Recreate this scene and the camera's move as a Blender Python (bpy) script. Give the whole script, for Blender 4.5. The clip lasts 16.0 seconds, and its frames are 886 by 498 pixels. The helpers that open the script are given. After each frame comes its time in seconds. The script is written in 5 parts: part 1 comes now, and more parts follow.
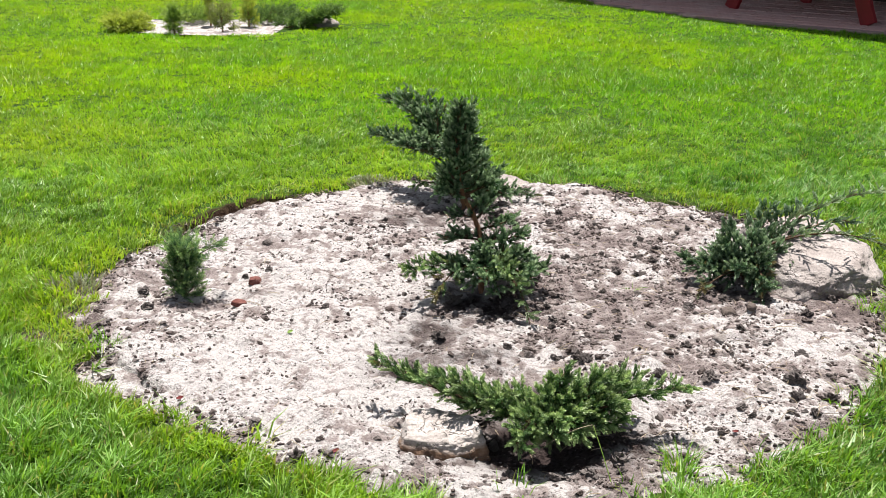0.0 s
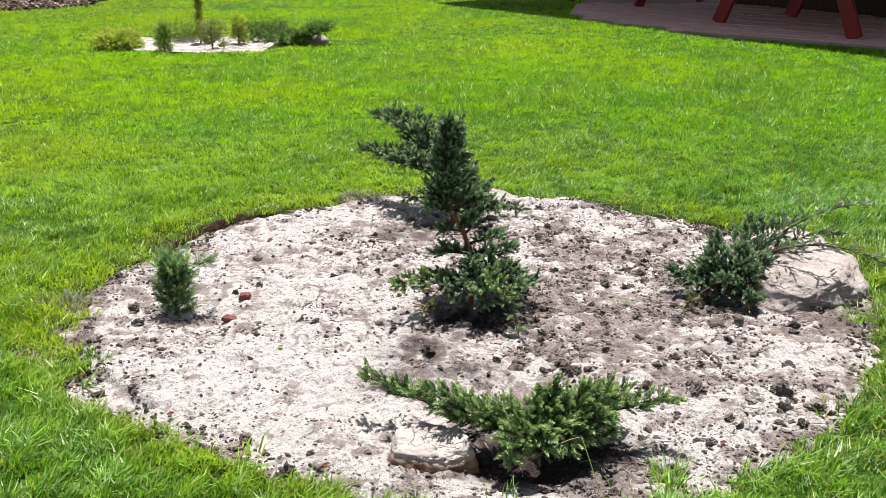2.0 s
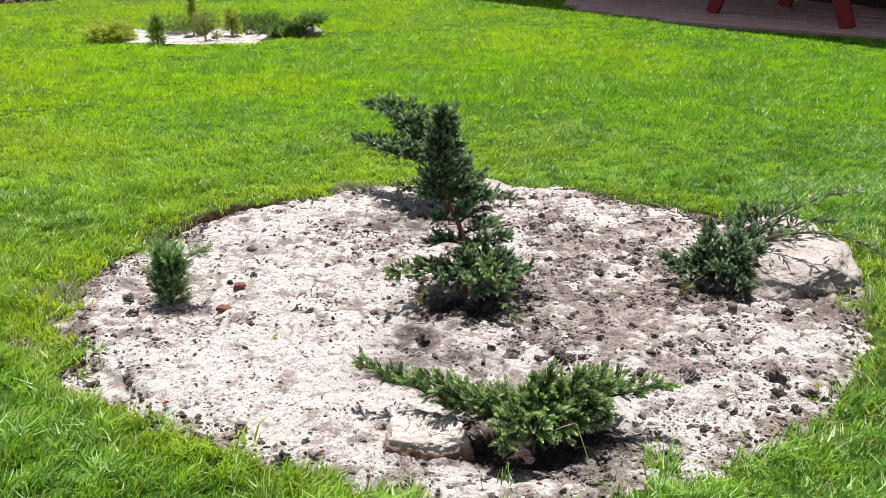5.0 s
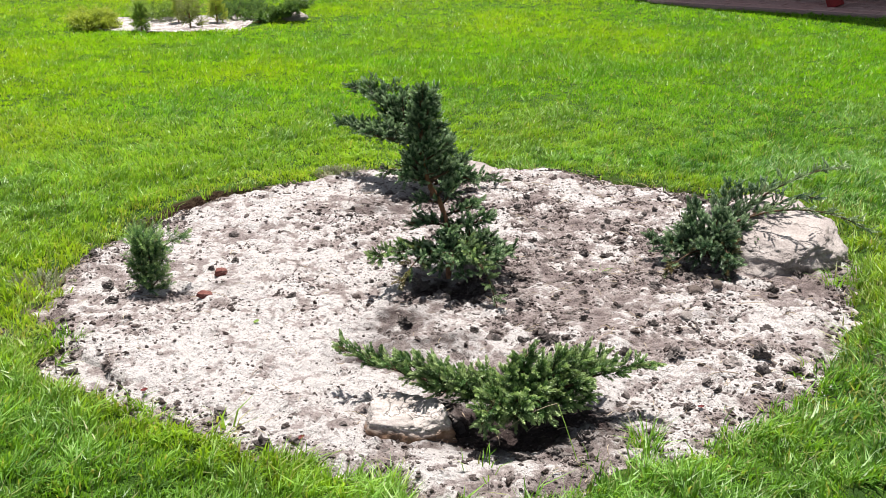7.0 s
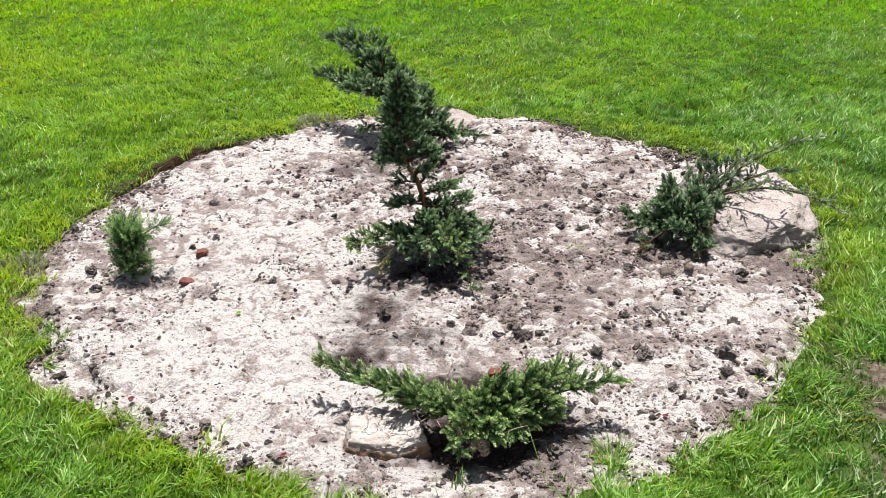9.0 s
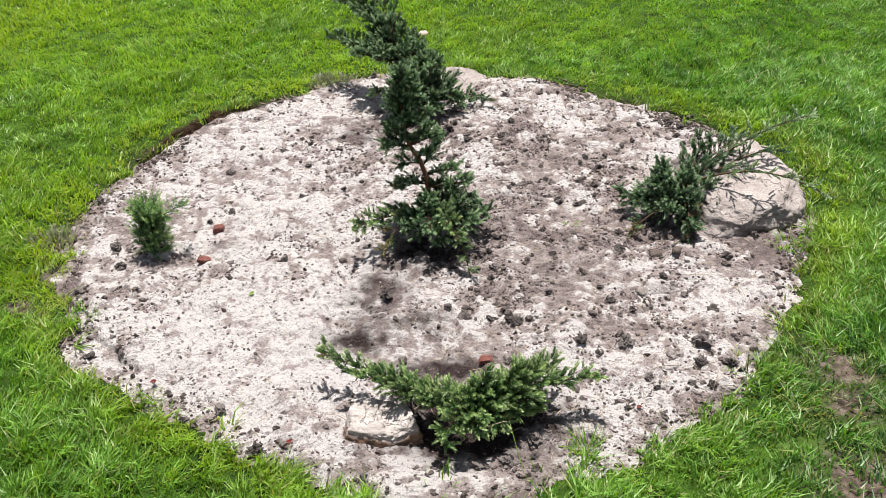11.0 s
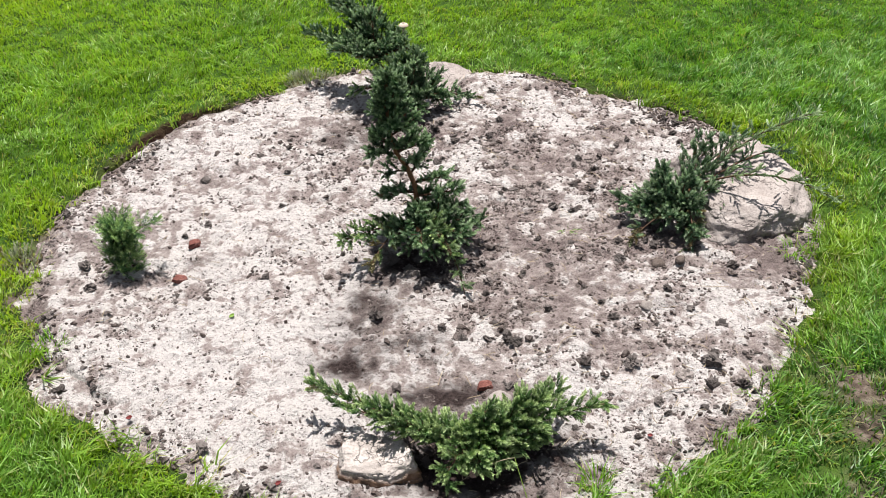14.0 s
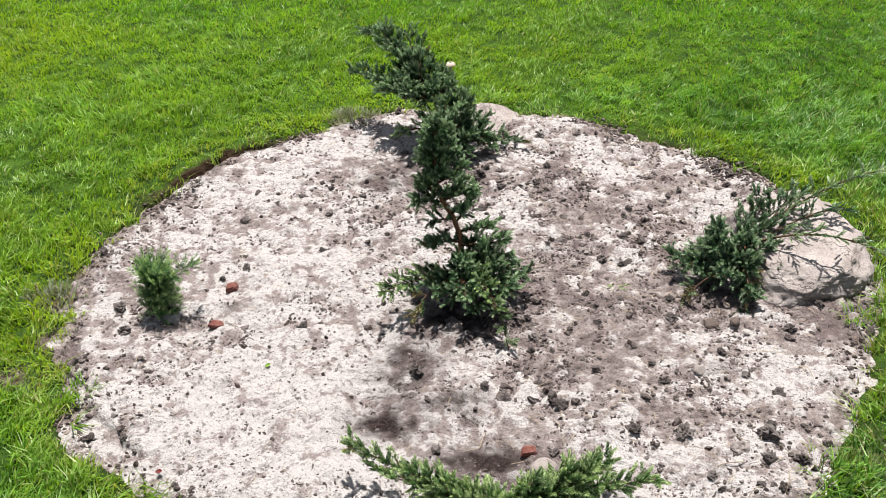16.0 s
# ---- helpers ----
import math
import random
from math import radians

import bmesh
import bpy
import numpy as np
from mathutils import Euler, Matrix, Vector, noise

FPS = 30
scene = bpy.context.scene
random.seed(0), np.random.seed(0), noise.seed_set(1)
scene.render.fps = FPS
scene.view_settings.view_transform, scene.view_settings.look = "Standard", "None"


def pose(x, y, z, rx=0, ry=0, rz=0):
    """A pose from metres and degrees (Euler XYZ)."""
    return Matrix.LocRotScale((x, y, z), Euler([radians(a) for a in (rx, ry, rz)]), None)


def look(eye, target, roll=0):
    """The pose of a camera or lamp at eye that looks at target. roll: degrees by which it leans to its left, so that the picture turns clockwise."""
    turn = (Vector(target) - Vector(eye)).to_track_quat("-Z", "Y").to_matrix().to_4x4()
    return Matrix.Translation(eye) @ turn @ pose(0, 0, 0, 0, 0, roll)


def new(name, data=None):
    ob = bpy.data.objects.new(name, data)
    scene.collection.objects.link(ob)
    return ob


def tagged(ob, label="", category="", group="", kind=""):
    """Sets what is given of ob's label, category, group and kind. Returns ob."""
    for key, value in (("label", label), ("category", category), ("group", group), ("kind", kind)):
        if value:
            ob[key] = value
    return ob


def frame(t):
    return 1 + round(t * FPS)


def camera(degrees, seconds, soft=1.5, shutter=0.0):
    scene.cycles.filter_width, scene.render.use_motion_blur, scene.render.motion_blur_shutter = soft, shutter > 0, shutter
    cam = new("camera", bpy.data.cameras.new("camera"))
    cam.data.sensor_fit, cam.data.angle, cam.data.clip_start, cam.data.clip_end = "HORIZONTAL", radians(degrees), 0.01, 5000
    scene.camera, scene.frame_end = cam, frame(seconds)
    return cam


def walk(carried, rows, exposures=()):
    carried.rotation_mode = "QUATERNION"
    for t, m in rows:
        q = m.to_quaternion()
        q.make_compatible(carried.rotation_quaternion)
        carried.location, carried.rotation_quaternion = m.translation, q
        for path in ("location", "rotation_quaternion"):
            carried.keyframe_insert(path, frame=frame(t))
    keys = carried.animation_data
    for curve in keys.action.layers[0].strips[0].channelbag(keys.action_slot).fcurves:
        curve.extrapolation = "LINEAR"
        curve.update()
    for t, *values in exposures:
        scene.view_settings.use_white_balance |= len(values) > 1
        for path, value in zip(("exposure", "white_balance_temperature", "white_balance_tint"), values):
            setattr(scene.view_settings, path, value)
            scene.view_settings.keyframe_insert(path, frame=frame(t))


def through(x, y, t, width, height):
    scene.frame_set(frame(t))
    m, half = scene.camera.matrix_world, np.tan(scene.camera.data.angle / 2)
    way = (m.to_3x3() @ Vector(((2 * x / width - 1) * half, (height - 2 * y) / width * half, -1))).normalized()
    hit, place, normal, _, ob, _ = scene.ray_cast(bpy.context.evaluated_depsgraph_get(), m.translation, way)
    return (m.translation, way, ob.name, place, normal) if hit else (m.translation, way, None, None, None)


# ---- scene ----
cam = camera(47.4, 16.0, soft=0.5)
METRES, EYE, TILT, LEAN, TURN = 2.078, 1.2, -19.58, -0.37, 0.0
ROWS = [
    (0.0, 0.0, 0.0, 0.0, 0.0, 0.0, -0.0),
    (0.5, 0.0001, -0.0024, -0.0002, -0.14, 0.33, 0.02),
    (1.0, 0.0, -0.0013, -0.0007, -0.24, 0.56, 0.07),
    (1.5, 0.0038, -0.0046, 0.0001, -0.38, 0.65, 0.43),
    (2.0, 0.0036, -0.0086, -0.0008, -0.47, 0.84, 0.42),
    (2.5, 0.0031, -0.0067, -0.0021, -0.52, 0.97, 0.46),
    (3.0, 0.0028, -0.0087, -0.0031, -0.61, 0.8, 0.48),
    (3.5, 0.0032, -0.0089, -0.0041, -0.65, 0.76, 0.44),
    (6.0, 0.006, -0.01, -0.0096, -0.9, 0.24, 0.89),
    (6.5, 0.0128, -0.0058, -0.0119, -1.02, 0.15, 1.01),
    (7.0, 0.0207, 0.0035, -0.013, -1.13, -0.35, 1.51),
    (7.5, 0.0279, 0.0212, -0.0073, -1.22, -1.2, 1.84),
    (8.0, 0.0286, 0.0327, 0.0118, -1.3, -3.22, 1.99),
    (8.5, 0.0306, 0.021, 0.0895, -2.0, -5.72, 1.88),
    (11.0, 0.0929, -0.0707, 0.3276, 0.01, -14.6, 1.72),
    (11.5, 0.0789, -0.0081, 0.3274, -0.36, -15.28, 2.69),
    (12.0, 0.0522, 0.0739, 0.3673, -0.77, -17.35, 3.17),
    (12.5, 0.0323, 0.1161, 0.3848, -2.2, -17.1, 2.95),
    (13.0, 0.0275, 0.1277, 0.3885, -2.46, -17.31, 2.58),
    (13.5, 0.0417, 0.0939, 0.3789, -2.64, -16.69, 2.53),
    (14.0, 0.0659, 0.0307, 0.3603, -1.79, -16.02, 2.28),
    (14.5, 0.0843, -0.017, 0.3433, -0.64, -15.41, 1.22),
    (15.0, 0.0945, -0.0392, 0.3387, 0.71, -14.59, 0.83),
    (15.5, 0.0894, -0.0099, 0.3479, 1.15, -14.61, 0.62),
    (16.0, 0.0506, 0.0896, 0.3845, 0.5, -14.51, 1.02),
]
walk(cam, [(t, pose(0, 0, EYE, TILT, LEAN, TURN) @ pose(METRES * x, METRES * y, METRES * z, 90 + pitch, roll, yaw)) for t, x, y, z, yaw, pitch, roll in ROWS],
     [(0.0, 1.14), (8.0, 1.13), (11.0, 0.99), (16.0, 0.99)])

# ---- world, sun, exposure ----
SUN_AZ, SUN_EL = 6.0, 76.5          # degrees clockwise from +y, and above the horizon
world = bpy.data.worlds.new("sky")
scene.world = world
world.use_nodes = True
wn = world.node_tree.nodes
sky = wn.new("ShaderNodeTexSky")
sky.sky_type, sky.sun_disc = "NISHITA", False
sky.sun_elevation, sky.sun_rotation = radians(SUN_EL), radians(SUN_AZ)
haze = wn.new("ShaderNodeHueSaturation")          # thin cloud whitens the blue
haze.inputs["Saturation"].default_value = 0.5
world.node_tree.links.new(sky.outputs[0], haze.inputs["Color"])
world.node_tree.links.new(haze.outputs[0], wn["Background"].inputs[0])
wn["Background"].inputs[1].default_value = 0.05
sun = new("sun", bpy.data.lights.new("sun", "SUN"))
sun.data.energy, sun.data.angle, sun.data.color = 5.0, radians(1.0), (1.0, 0.95, 0.885)
sun_way = Vector((math.sin(radians(SUN_AZ)) * math.cos(radians(SUN_EL)), math.cos(radians(SUN_AZ)) * math.cos(radians(SUN_EL)), math.sin(radians(SUN_EL))))
sun.matrix_world = look(sun_way * 40, (0, 0, 0))
scene.view_settings.exposure = 1.25

rng = np.random.default_rng(7)


# ---- materials ----
class Mat:
    """A node material with a Principled shader, and short ways to add texture nodes."""

    def __init__(self, name, rough=0.8, spec=0.3, space="Object"):
        self.m = bpy.data.materials.new(name)
        self.m.use_nodes = True
        self.t = self.m.node_tree
        self.b = self.t.nodes["Principled BSDF"]
        self.b.inputs["Roughness"].default_value = rough
        self.b.inputs["Specular IOR Level"].default_value = spec
        self.co = self.t.nodes.new("ShaderNodeTexCoord").outputs[space]

    def link(self, a, b):
        self.t.links.new(a, b)

    def noise(self, scale, detail=4.0, rough=0.55, stretch=None):
        n = self.t.nodes.new("ShaderNodeTexNoise")
        n.inputs["Scale"].default_value, n.inputs["Detail"].default_value, n.inputs["Roughness"].default_value = scale, detail, rough
        src = self.co
        if stretch:
            mp = self.t.nodes.new("ShaderNodeMapping")
            mp.inputs["Scale"].default_value = stretch
            self.link(src, mp.inputs[0])
            src = mp.outputs[0]
        self.link(src, n.inputs["Vector"])
        return n.outputs["Fac"]

    def attr(self, name):
        n = self.t.nodes.new("ShaderNodeAttribute")
        n.attribute_name = name
        return n.outputs["Fac"]

    def random(self):
        return self.t.nodes.new("ShaderNodeObjectInfo").outputs["Random"]

    def ramp(self, fac, *stops):
        n = self.t.nodes.new("ShaderNodeValToRGB")
        e = n.color_ramp.elements
        while len(e) < len(stops):
            e.new(0.5)
        for el, (p, c) in zip(e, stops):
            el.position = p
            el.color = (c, c, c, 1) if isinstance(c, (int, float)) else (*c, 1)
        self.link(fac, n.inputs[0])
        return n.outputs[0]

    def mix(self, fac, a, b, how="MIX"):
        n = self.t.nodes.new("ShaderNodeMix")
        n.data_type, n.blend_type = "RGBA", how
        for src, sock in ((fac, n.inputs[0]), (a, n.inputs[6]), (b, n.inputs[7])):
            if isinstance(src, tuple):
                sock.default_value = (*src, 1)
            elif isinstance(src, (int, float)):
                sock.default_value = src
            else:
                self.link(src, sock)
        return n.outputs[2]

    def maths(self, op, a, b):
        n = self.t.nodes.new("ShaderNodeMath")
        n.operation, n.use_clamp = op, False
        for src, sock in ((a, n.inputs[0]), (b, n.inputs[1])):
            if isinstance(src, (int, float)):
                sock.default_value = src
            else:
                self.link(src, sock)
        return n.outputs[0]

    def colour(self, src):
        if isinstance(src, tuple):
            self.b.inputs["Base Color"].default_value = (*src, 1)
        else:
            self.link(src, self.b.inputs["Base Color"])
        self.base = src
        return self

    def bump(self, height, strength=0.5, distance=0.01):
        n = self.t.nodes.new("ShaderNodeBump")
        n.inputs["Strength"].default_value, n.inputs["Distance"].default_value = strength, distance
        self.link(height, n.inputs["Height"])
        self.link(n.outputs[0], self.b.inputs["Normal"])
        return self

    def leaf(self, through, share):
        """Lets part of the light through, as thin leaves do."""
        tr = self.t.nodes.new("ShaderNodeBsdfTranslucent")
        if isinstance(through, tuple):
            tr.inputs[0].default_value = (*through, 1)
        else:
            self.link(through, tr.inputs[0])
        mx = self.t.nodes.new("ShaderNodeMixShader")
        mx.inputs[0].default_value = share
        self.link(self.b.outputs[0], mx.inputs[1])
        self.link(tr.outputs[0], mx.inputs[2])
        self.link(mx.outputs[0], self.t.nodes["Material Output"].inputs[0])
        return self


def grass_material(name, dark, mid, light, yellow, rough=0.44, spec=0.33):
    g = Mat(name, rough, spec)
    fine = g.noise(6.0, 3)
    tone = g.attr("tone")
    c = g.ramp(tone, (0.0, dark), (0.45, mid), (1.0, light))
    c = g.mix(g.maths("MULTIPLY", g.attr("warm"), 0.75), c, yellow)
    c = g.mix(g.ramp(fine, (0.35, 0.25), (0.6, 0.0)), c, dark)
    c = g.mix(g.attr("dry"), c, (0.36, 0.31, 0.17))
    g.colour(c)
    t = g.mix(1.0, c, (1.6, 1.5, 0.55), "MULTIPLY")
    g.leaf(t, 0.46)
    return g.m


M = {}
M["grass"] = grass_material("grass_blades", (0.038, 0.122, 0.014), (0.112, 0.285, 0.010), (0.190, 0.395, 0.020), (0.268, 0.400, 0.010))
M["near_grass"] = grass_material("near_grass_blades", (0.026, 0.088, 0.020), (0.102, 0.248, 0.034), (0.228, 0.418, 0.080), (0.285, 0.405, 0.020), 0.43, 0.42)

m = Mat("lawn_soil", 0.95, 0.1)
c = m.mix(m.ramp(m.noise(14, 5), (0.4, 0.0), (0.62, 1.0)), (0.018, 0.040, 0.007), (0.045, 0.095, 0.010))
c = m.mix(m.attr("cut"), c, (0.034, 0.019, 0.013))
c = m.mix(m.attr("bare"), c, m.ramp(m.noise(30, 6), (0.38, (0.030, 0.024, 0.018)), (0.52, (0.085, 0.064, 0.052)), (0.70, (0.175, 0.142, 0.122))))
m.colour(c).bump(m.noise(60, 6), 1.0, 0.02)
M["lawn_soil"] = m.m

m = Mat("pale_sand", 0.95, 0.12)
grit = m.noise(420, 3, 0.7)
speck = m.noise(95, 5, 0.65)
patch = m.noise(15, 3, 0.55)
pale = m.ramp(grit, (0.3, (0.43, 0.402, 0.397)), (0.52, (0.515, 0.486, 0.480)), (0.75, (0.58, 0.551, 0.546)))
soil = m.ramp(grit, (0.3, (0.085, 0.064, 0.062)), (0.55, (0.180, 0.143, 0.140)), (0.8, (0.30, 0.256, 0.252)))
crust = m.noise(46, 5, 0.6)
mixed = m.maths("ADD", m.attr("soil"), m.maths("MULTIPLY", m.maths("SUBTRACT", patch, 0.5), 1.7))
mixed = m.maths("ADD", mixed, m.maths("MULTIPLY", m.maths("SUBTRACT", m.noise(6.5, 3), 0.5), 1.1))
mixed = m.maths("ADD", mixed, m.maths("MULTIPLY", m.maths("SUBTRACT", crust, 0.5), 1.2))
mixed = m.maths("ADD", mixed, m.maths("MULTIPLY", m.maths("SUBTRACT", speck, 0.5), 0.7))
mixed = m.maths("ADD", mixed, m.maths("MULTIPLY", m.maths("SUBTRACT", grit, 0.5), 0.45))
dusty = m.ramp(grit, (0.3, (0.205, 0.170, 0.162)), (0.55, (0.305, 0.261, 0.252)), (0.8, (0.41, 0.364, 0.353)))
c = m.mix(m.ramp(mixed, (0.14, 0.0), (0.34, 1.0)), pale, dusty)
c = m.mix(m.ramp(mixed, (0.46, 0.0), (0.78, 1.0)), c, soil)
bits = m.ramp(m.noise(62, 4, 0.6), (0.565, 0.0), (0.635, 0.62))
c = m.mix(bits, c, m.ramp(grit, (0.3, (0.075, 0.057, 0.052)), (0.75, (0.22, 0.186, 0.178))))
c = m.mix(m.ramp(m.noise(170, 2, 0.5), (0.60, 0.0), (0.67, 0.5)), c, (0.070, 0.053, 0.048))
# damp earth, kept near black to carry the shrubs' painted shade too
c = m.mix(m.attr("damp_shade"), c, m.ramp(speck, (0.3, (0.013, 0.009, 0.009)), (0.7, (0.062, 0.045, 0.043))))
m.colour(c).bump(m.maths("ADD", m.maths("MULTIPLY", crust, 1.4), m.maths("ADD", speck, m.maths("MULTIPLY", grit, 0.4))), 1.0, 0.013)
M["sand"] = m.m

def clod_material(name, dark, mid, light, dust_lit):
    """Crumbly soil: every lump has its own tone; upper sides are paler, sand dust plus painted top light."""
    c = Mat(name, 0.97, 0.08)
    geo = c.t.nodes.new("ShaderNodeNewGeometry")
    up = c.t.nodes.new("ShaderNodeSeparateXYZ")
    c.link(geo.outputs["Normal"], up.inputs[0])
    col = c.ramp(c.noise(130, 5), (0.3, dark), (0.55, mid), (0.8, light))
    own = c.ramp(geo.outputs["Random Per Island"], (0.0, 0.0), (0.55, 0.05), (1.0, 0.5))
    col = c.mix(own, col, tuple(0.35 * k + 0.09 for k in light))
    # up-facing sides lightened: some dust, and the sunlit tops put into the colour
    dust_light = c.maths("ADD", up.outputs[2], c.maths("MULTIPLY", c.maths("SUBTRACT", c.noise(90, 4), 0.5), 1.6))
    col = c.mix(c.ramp(dust_light, (0.62, 0.0), (1.1, dust_lit)), col, (0.36, 0.318, 0.305))
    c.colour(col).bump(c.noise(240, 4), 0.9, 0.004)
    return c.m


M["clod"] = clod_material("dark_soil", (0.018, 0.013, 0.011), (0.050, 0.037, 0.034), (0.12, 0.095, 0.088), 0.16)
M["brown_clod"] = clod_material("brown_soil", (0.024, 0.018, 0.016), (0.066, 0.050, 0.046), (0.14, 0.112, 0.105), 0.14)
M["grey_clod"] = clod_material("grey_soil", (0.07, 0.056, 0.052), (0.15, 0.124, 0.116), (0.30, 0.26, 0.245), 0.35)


def stone_material(name, a, b, c3, stain, stain_at=0.62, sides=None):
    s = Mat(name, 0.82, 0.25)
    band = s.noise(9, 7, 0.62, (1.0, 1.0, 3.2))
    spot = s.noise(150, 4, 0.6)
    col = s.ramp(band, (0.28, a), (0.5, b), (0.72, c3))
    col = s.mix(s.ramp(spot, (0.36, 0.55), (0.52, 0.0)), col, a)
    col = s.mix(s.ramp(s.noise(5, 4), (stain_at, 0.0), (stain_at + 0.12, 0.7)), col, stain)
    if sides:                                     # broken faces below the weathered top
        xyz = s.t.nodes.new("ShaderNodeSeparateXYZ")
        s.link(s.co, xyz.inputs[0])
        low = s.maths("ADD", xyz.outputs[2], s.maths("MULTIPLY", s.maths("SUBTRACT", s.noise(22, 4), 0.5), 0.03))
        col = s.mix(s.ramp(s.maths("MULTIPLY", low, 10.0), (sides[0] * 10, 1.0), (sides[1] * 10, 0.0)), col, s.ramp(s.noise(35, 5), (0.3, (0.085, 0.055, 0.042)), (0.55, (0.19, 0.115, 0.075)), (0.75, (0.32, 0.22, 0.16))))
    vein = s.maths("ABSOLUTE", s.maths("SUBTRACT", s.noise(5.5, 5, 0.6, (1.0, 0.6, 2.2)), 0.5), 0.0)
    crack = s.ramp(s.maths("MULTIPLY", vein, 20.0), (0.0, 1.0), (0.16, 0.0))
    col = s.mix(s.maths("MULTIPLY", crack, 0.55), col, a)
    s.colour(col).bump(s.maths("ADD", s.maths("SUBTRACT", band, s.maths("MULTIPLY", crack, 0.5)), s.maths("MULTIPLY", spot, 0.35)), 0.8, 0.012)
    return s.m


M["granite"] = stone_material("grey_granite", (0.135, 0.112, 0.105), (0.290, 0.256, 0.244), (0.390, 0.355, 0.341), (0.21, 0.163, 0.145))
M["ochre_stone"] = stone_material("ochre_stone", (0.22, 0.19, 0.176), (0.40, 0.362, 0.346), (0.50, 0.465, 0.45), (0.25, 0.205, 0.185), 0.62, (0.002, 0.018))
M["white_stone"] = stone_material("white_stone", (0.17, 0.146, 0.136), (0.25, 0.222, 0.21), (0.33, 0.30, 0.285), (0.17, 0.138, 0.125))
M["brown_pebble"] = stone_material("brown_pebble", (0.060, 0.045, 0.040), (0.105, 0.083, 0.073), (0.16, 0.133, 0.12), (0.10, 0.072, 0.06))
m = Mat("red_brick", 0.9, 0.15)
m.colour(m.ramp(m.noise(70, 6), (0.3, (0.080, 0.028, 0.024)), (0.55, (0.150, 0.060, 0.050)), (0.78, (0.25, 0.16, 0.145)))).bump(m.noise(160, 4), 0.8, 0.004)
M["brick"] = m.m
m = Mat("bark", 0.9, 0.15)
m.colour(m.ramp(m.noise(60, 5, 0.6, (1, 1, 0.25)), (0.3, (0.11, 0.055, 0.032)), (0.6, (0.26, 0.135, 0.075)), (0.8, (0.38, 0.24, 0.16)))).bump(m.noise(120, 4, 0.6, (1, 1, 0.3)), 0.9, 0.004)
M["bark"] = m.m
m = Mat("twig_bark", 0.9, 0.15)
m.colour(m.ramp(m.noise(60, 5), (0.3, (0.040, 0.024, 0.016)), (0.7, (0.115, 0.070, 0.045))))
M["twig_bark"] = m.m


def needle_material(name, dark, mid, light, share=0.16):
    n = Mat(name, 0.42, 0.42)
    # the dark end of tone holds painted inner shade, the light end pale tips
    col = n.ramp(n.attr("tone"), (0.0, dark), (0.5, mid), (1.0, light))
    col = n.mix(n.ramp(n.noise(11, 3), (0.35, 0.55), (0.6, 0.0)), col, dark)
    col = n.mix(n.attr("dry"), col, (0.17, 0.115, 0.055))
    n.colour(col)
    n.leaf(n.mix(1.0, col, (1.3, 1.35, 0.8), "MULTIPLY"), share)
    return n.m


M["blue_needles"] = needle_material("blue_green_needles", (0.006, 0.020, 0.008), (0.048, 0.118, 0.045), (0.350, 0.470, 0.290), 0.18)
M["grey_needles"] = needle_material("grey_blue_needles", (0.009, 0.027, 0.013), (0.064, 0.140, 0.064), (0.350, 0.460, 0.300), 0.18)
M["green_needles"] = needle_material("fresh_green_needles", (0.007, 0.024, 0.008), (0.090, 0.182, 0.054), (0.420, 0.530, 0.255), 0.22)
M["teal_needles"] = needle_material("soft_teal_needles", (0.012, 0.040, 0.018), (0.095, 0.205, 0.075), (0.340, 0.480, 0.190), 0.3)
M["gold_needles"] = needle_material("golden_needles", (0.120, 0.180, 0.016), (0.310, 0.390, 0.045), (0.480, 0.530, 0.085), 0.35)
M["far_green"] = needle_material("yellow_green_needles", (0.045, 0.095, 0.012), (0.150, 0.255, 0.035), (0.330, 0.450, 0.090), 0.35)
M["far_dark"] = needle_material("deep_green_needles", (0.020, 0.052, 0.010), (0.070, 0.150, 0.025), (0.200, 0.310, 0.070), 0.28)
M["olive"] = needle_material("olive_needles", (0.075, 0.095, 0.022), (0.190, 0.225, 0.060), (0.340, 0.380, 0.130), 0.3)
M["pale_needles"] = needle_material("pale_green_shoots", (0.060, 0.105, 0.042), (0.180, 0.260, 0.125), (0.420, 0.520, 0.330), 0.2)
M["herb"] = needle_material("grey_herb_leaves", (0.130, 0.150, 0.090), (0.320, 0.335, 0.250), (0.600, 0.600, 0.530), 0.25)
m = Mat("straw", 0.8, 0.2)
m.colour(m.ramp(m.noise(25, 3), (0.3, (0.20, 0.15, 0.10)), (0.7, (0.45, 0.38, 0.28))))
M["straw"] = m.m
m = Mat("fresh_leaf", 0.5, 0.4)
m.colour(m.ramp(m.noise(60, 3), (0.3, (0.12, 0.22, 0.03)), (0.7, (0.24, 0.36, 0.06)))).leaf((0.4, 0.6, 0.08), 0.3)
M["leaf"] = m.m
m = Mat("red_petal", 0.6, 0.3)
m.colour(m.ramp(m.noise(80, 3), (0.3, (0.10, 0.012, 0.013)), (0.7, (0.20, 0.040, 0.038)))).leaf((0.3, 0.03, 0.03), 0.15)
M["petal"] = m.m
m = Mat("mushroom_skin", 0.6, 0.3)
m.colour(m.ramp(m.noise(50, 3), (0.3, (0.30, 0.23, 0.18)), (0.7, (0.46, 0.40, 0.34))))
M["mushroom"] = m.m
m = Mat("red_paint", 0.55, 0.35)
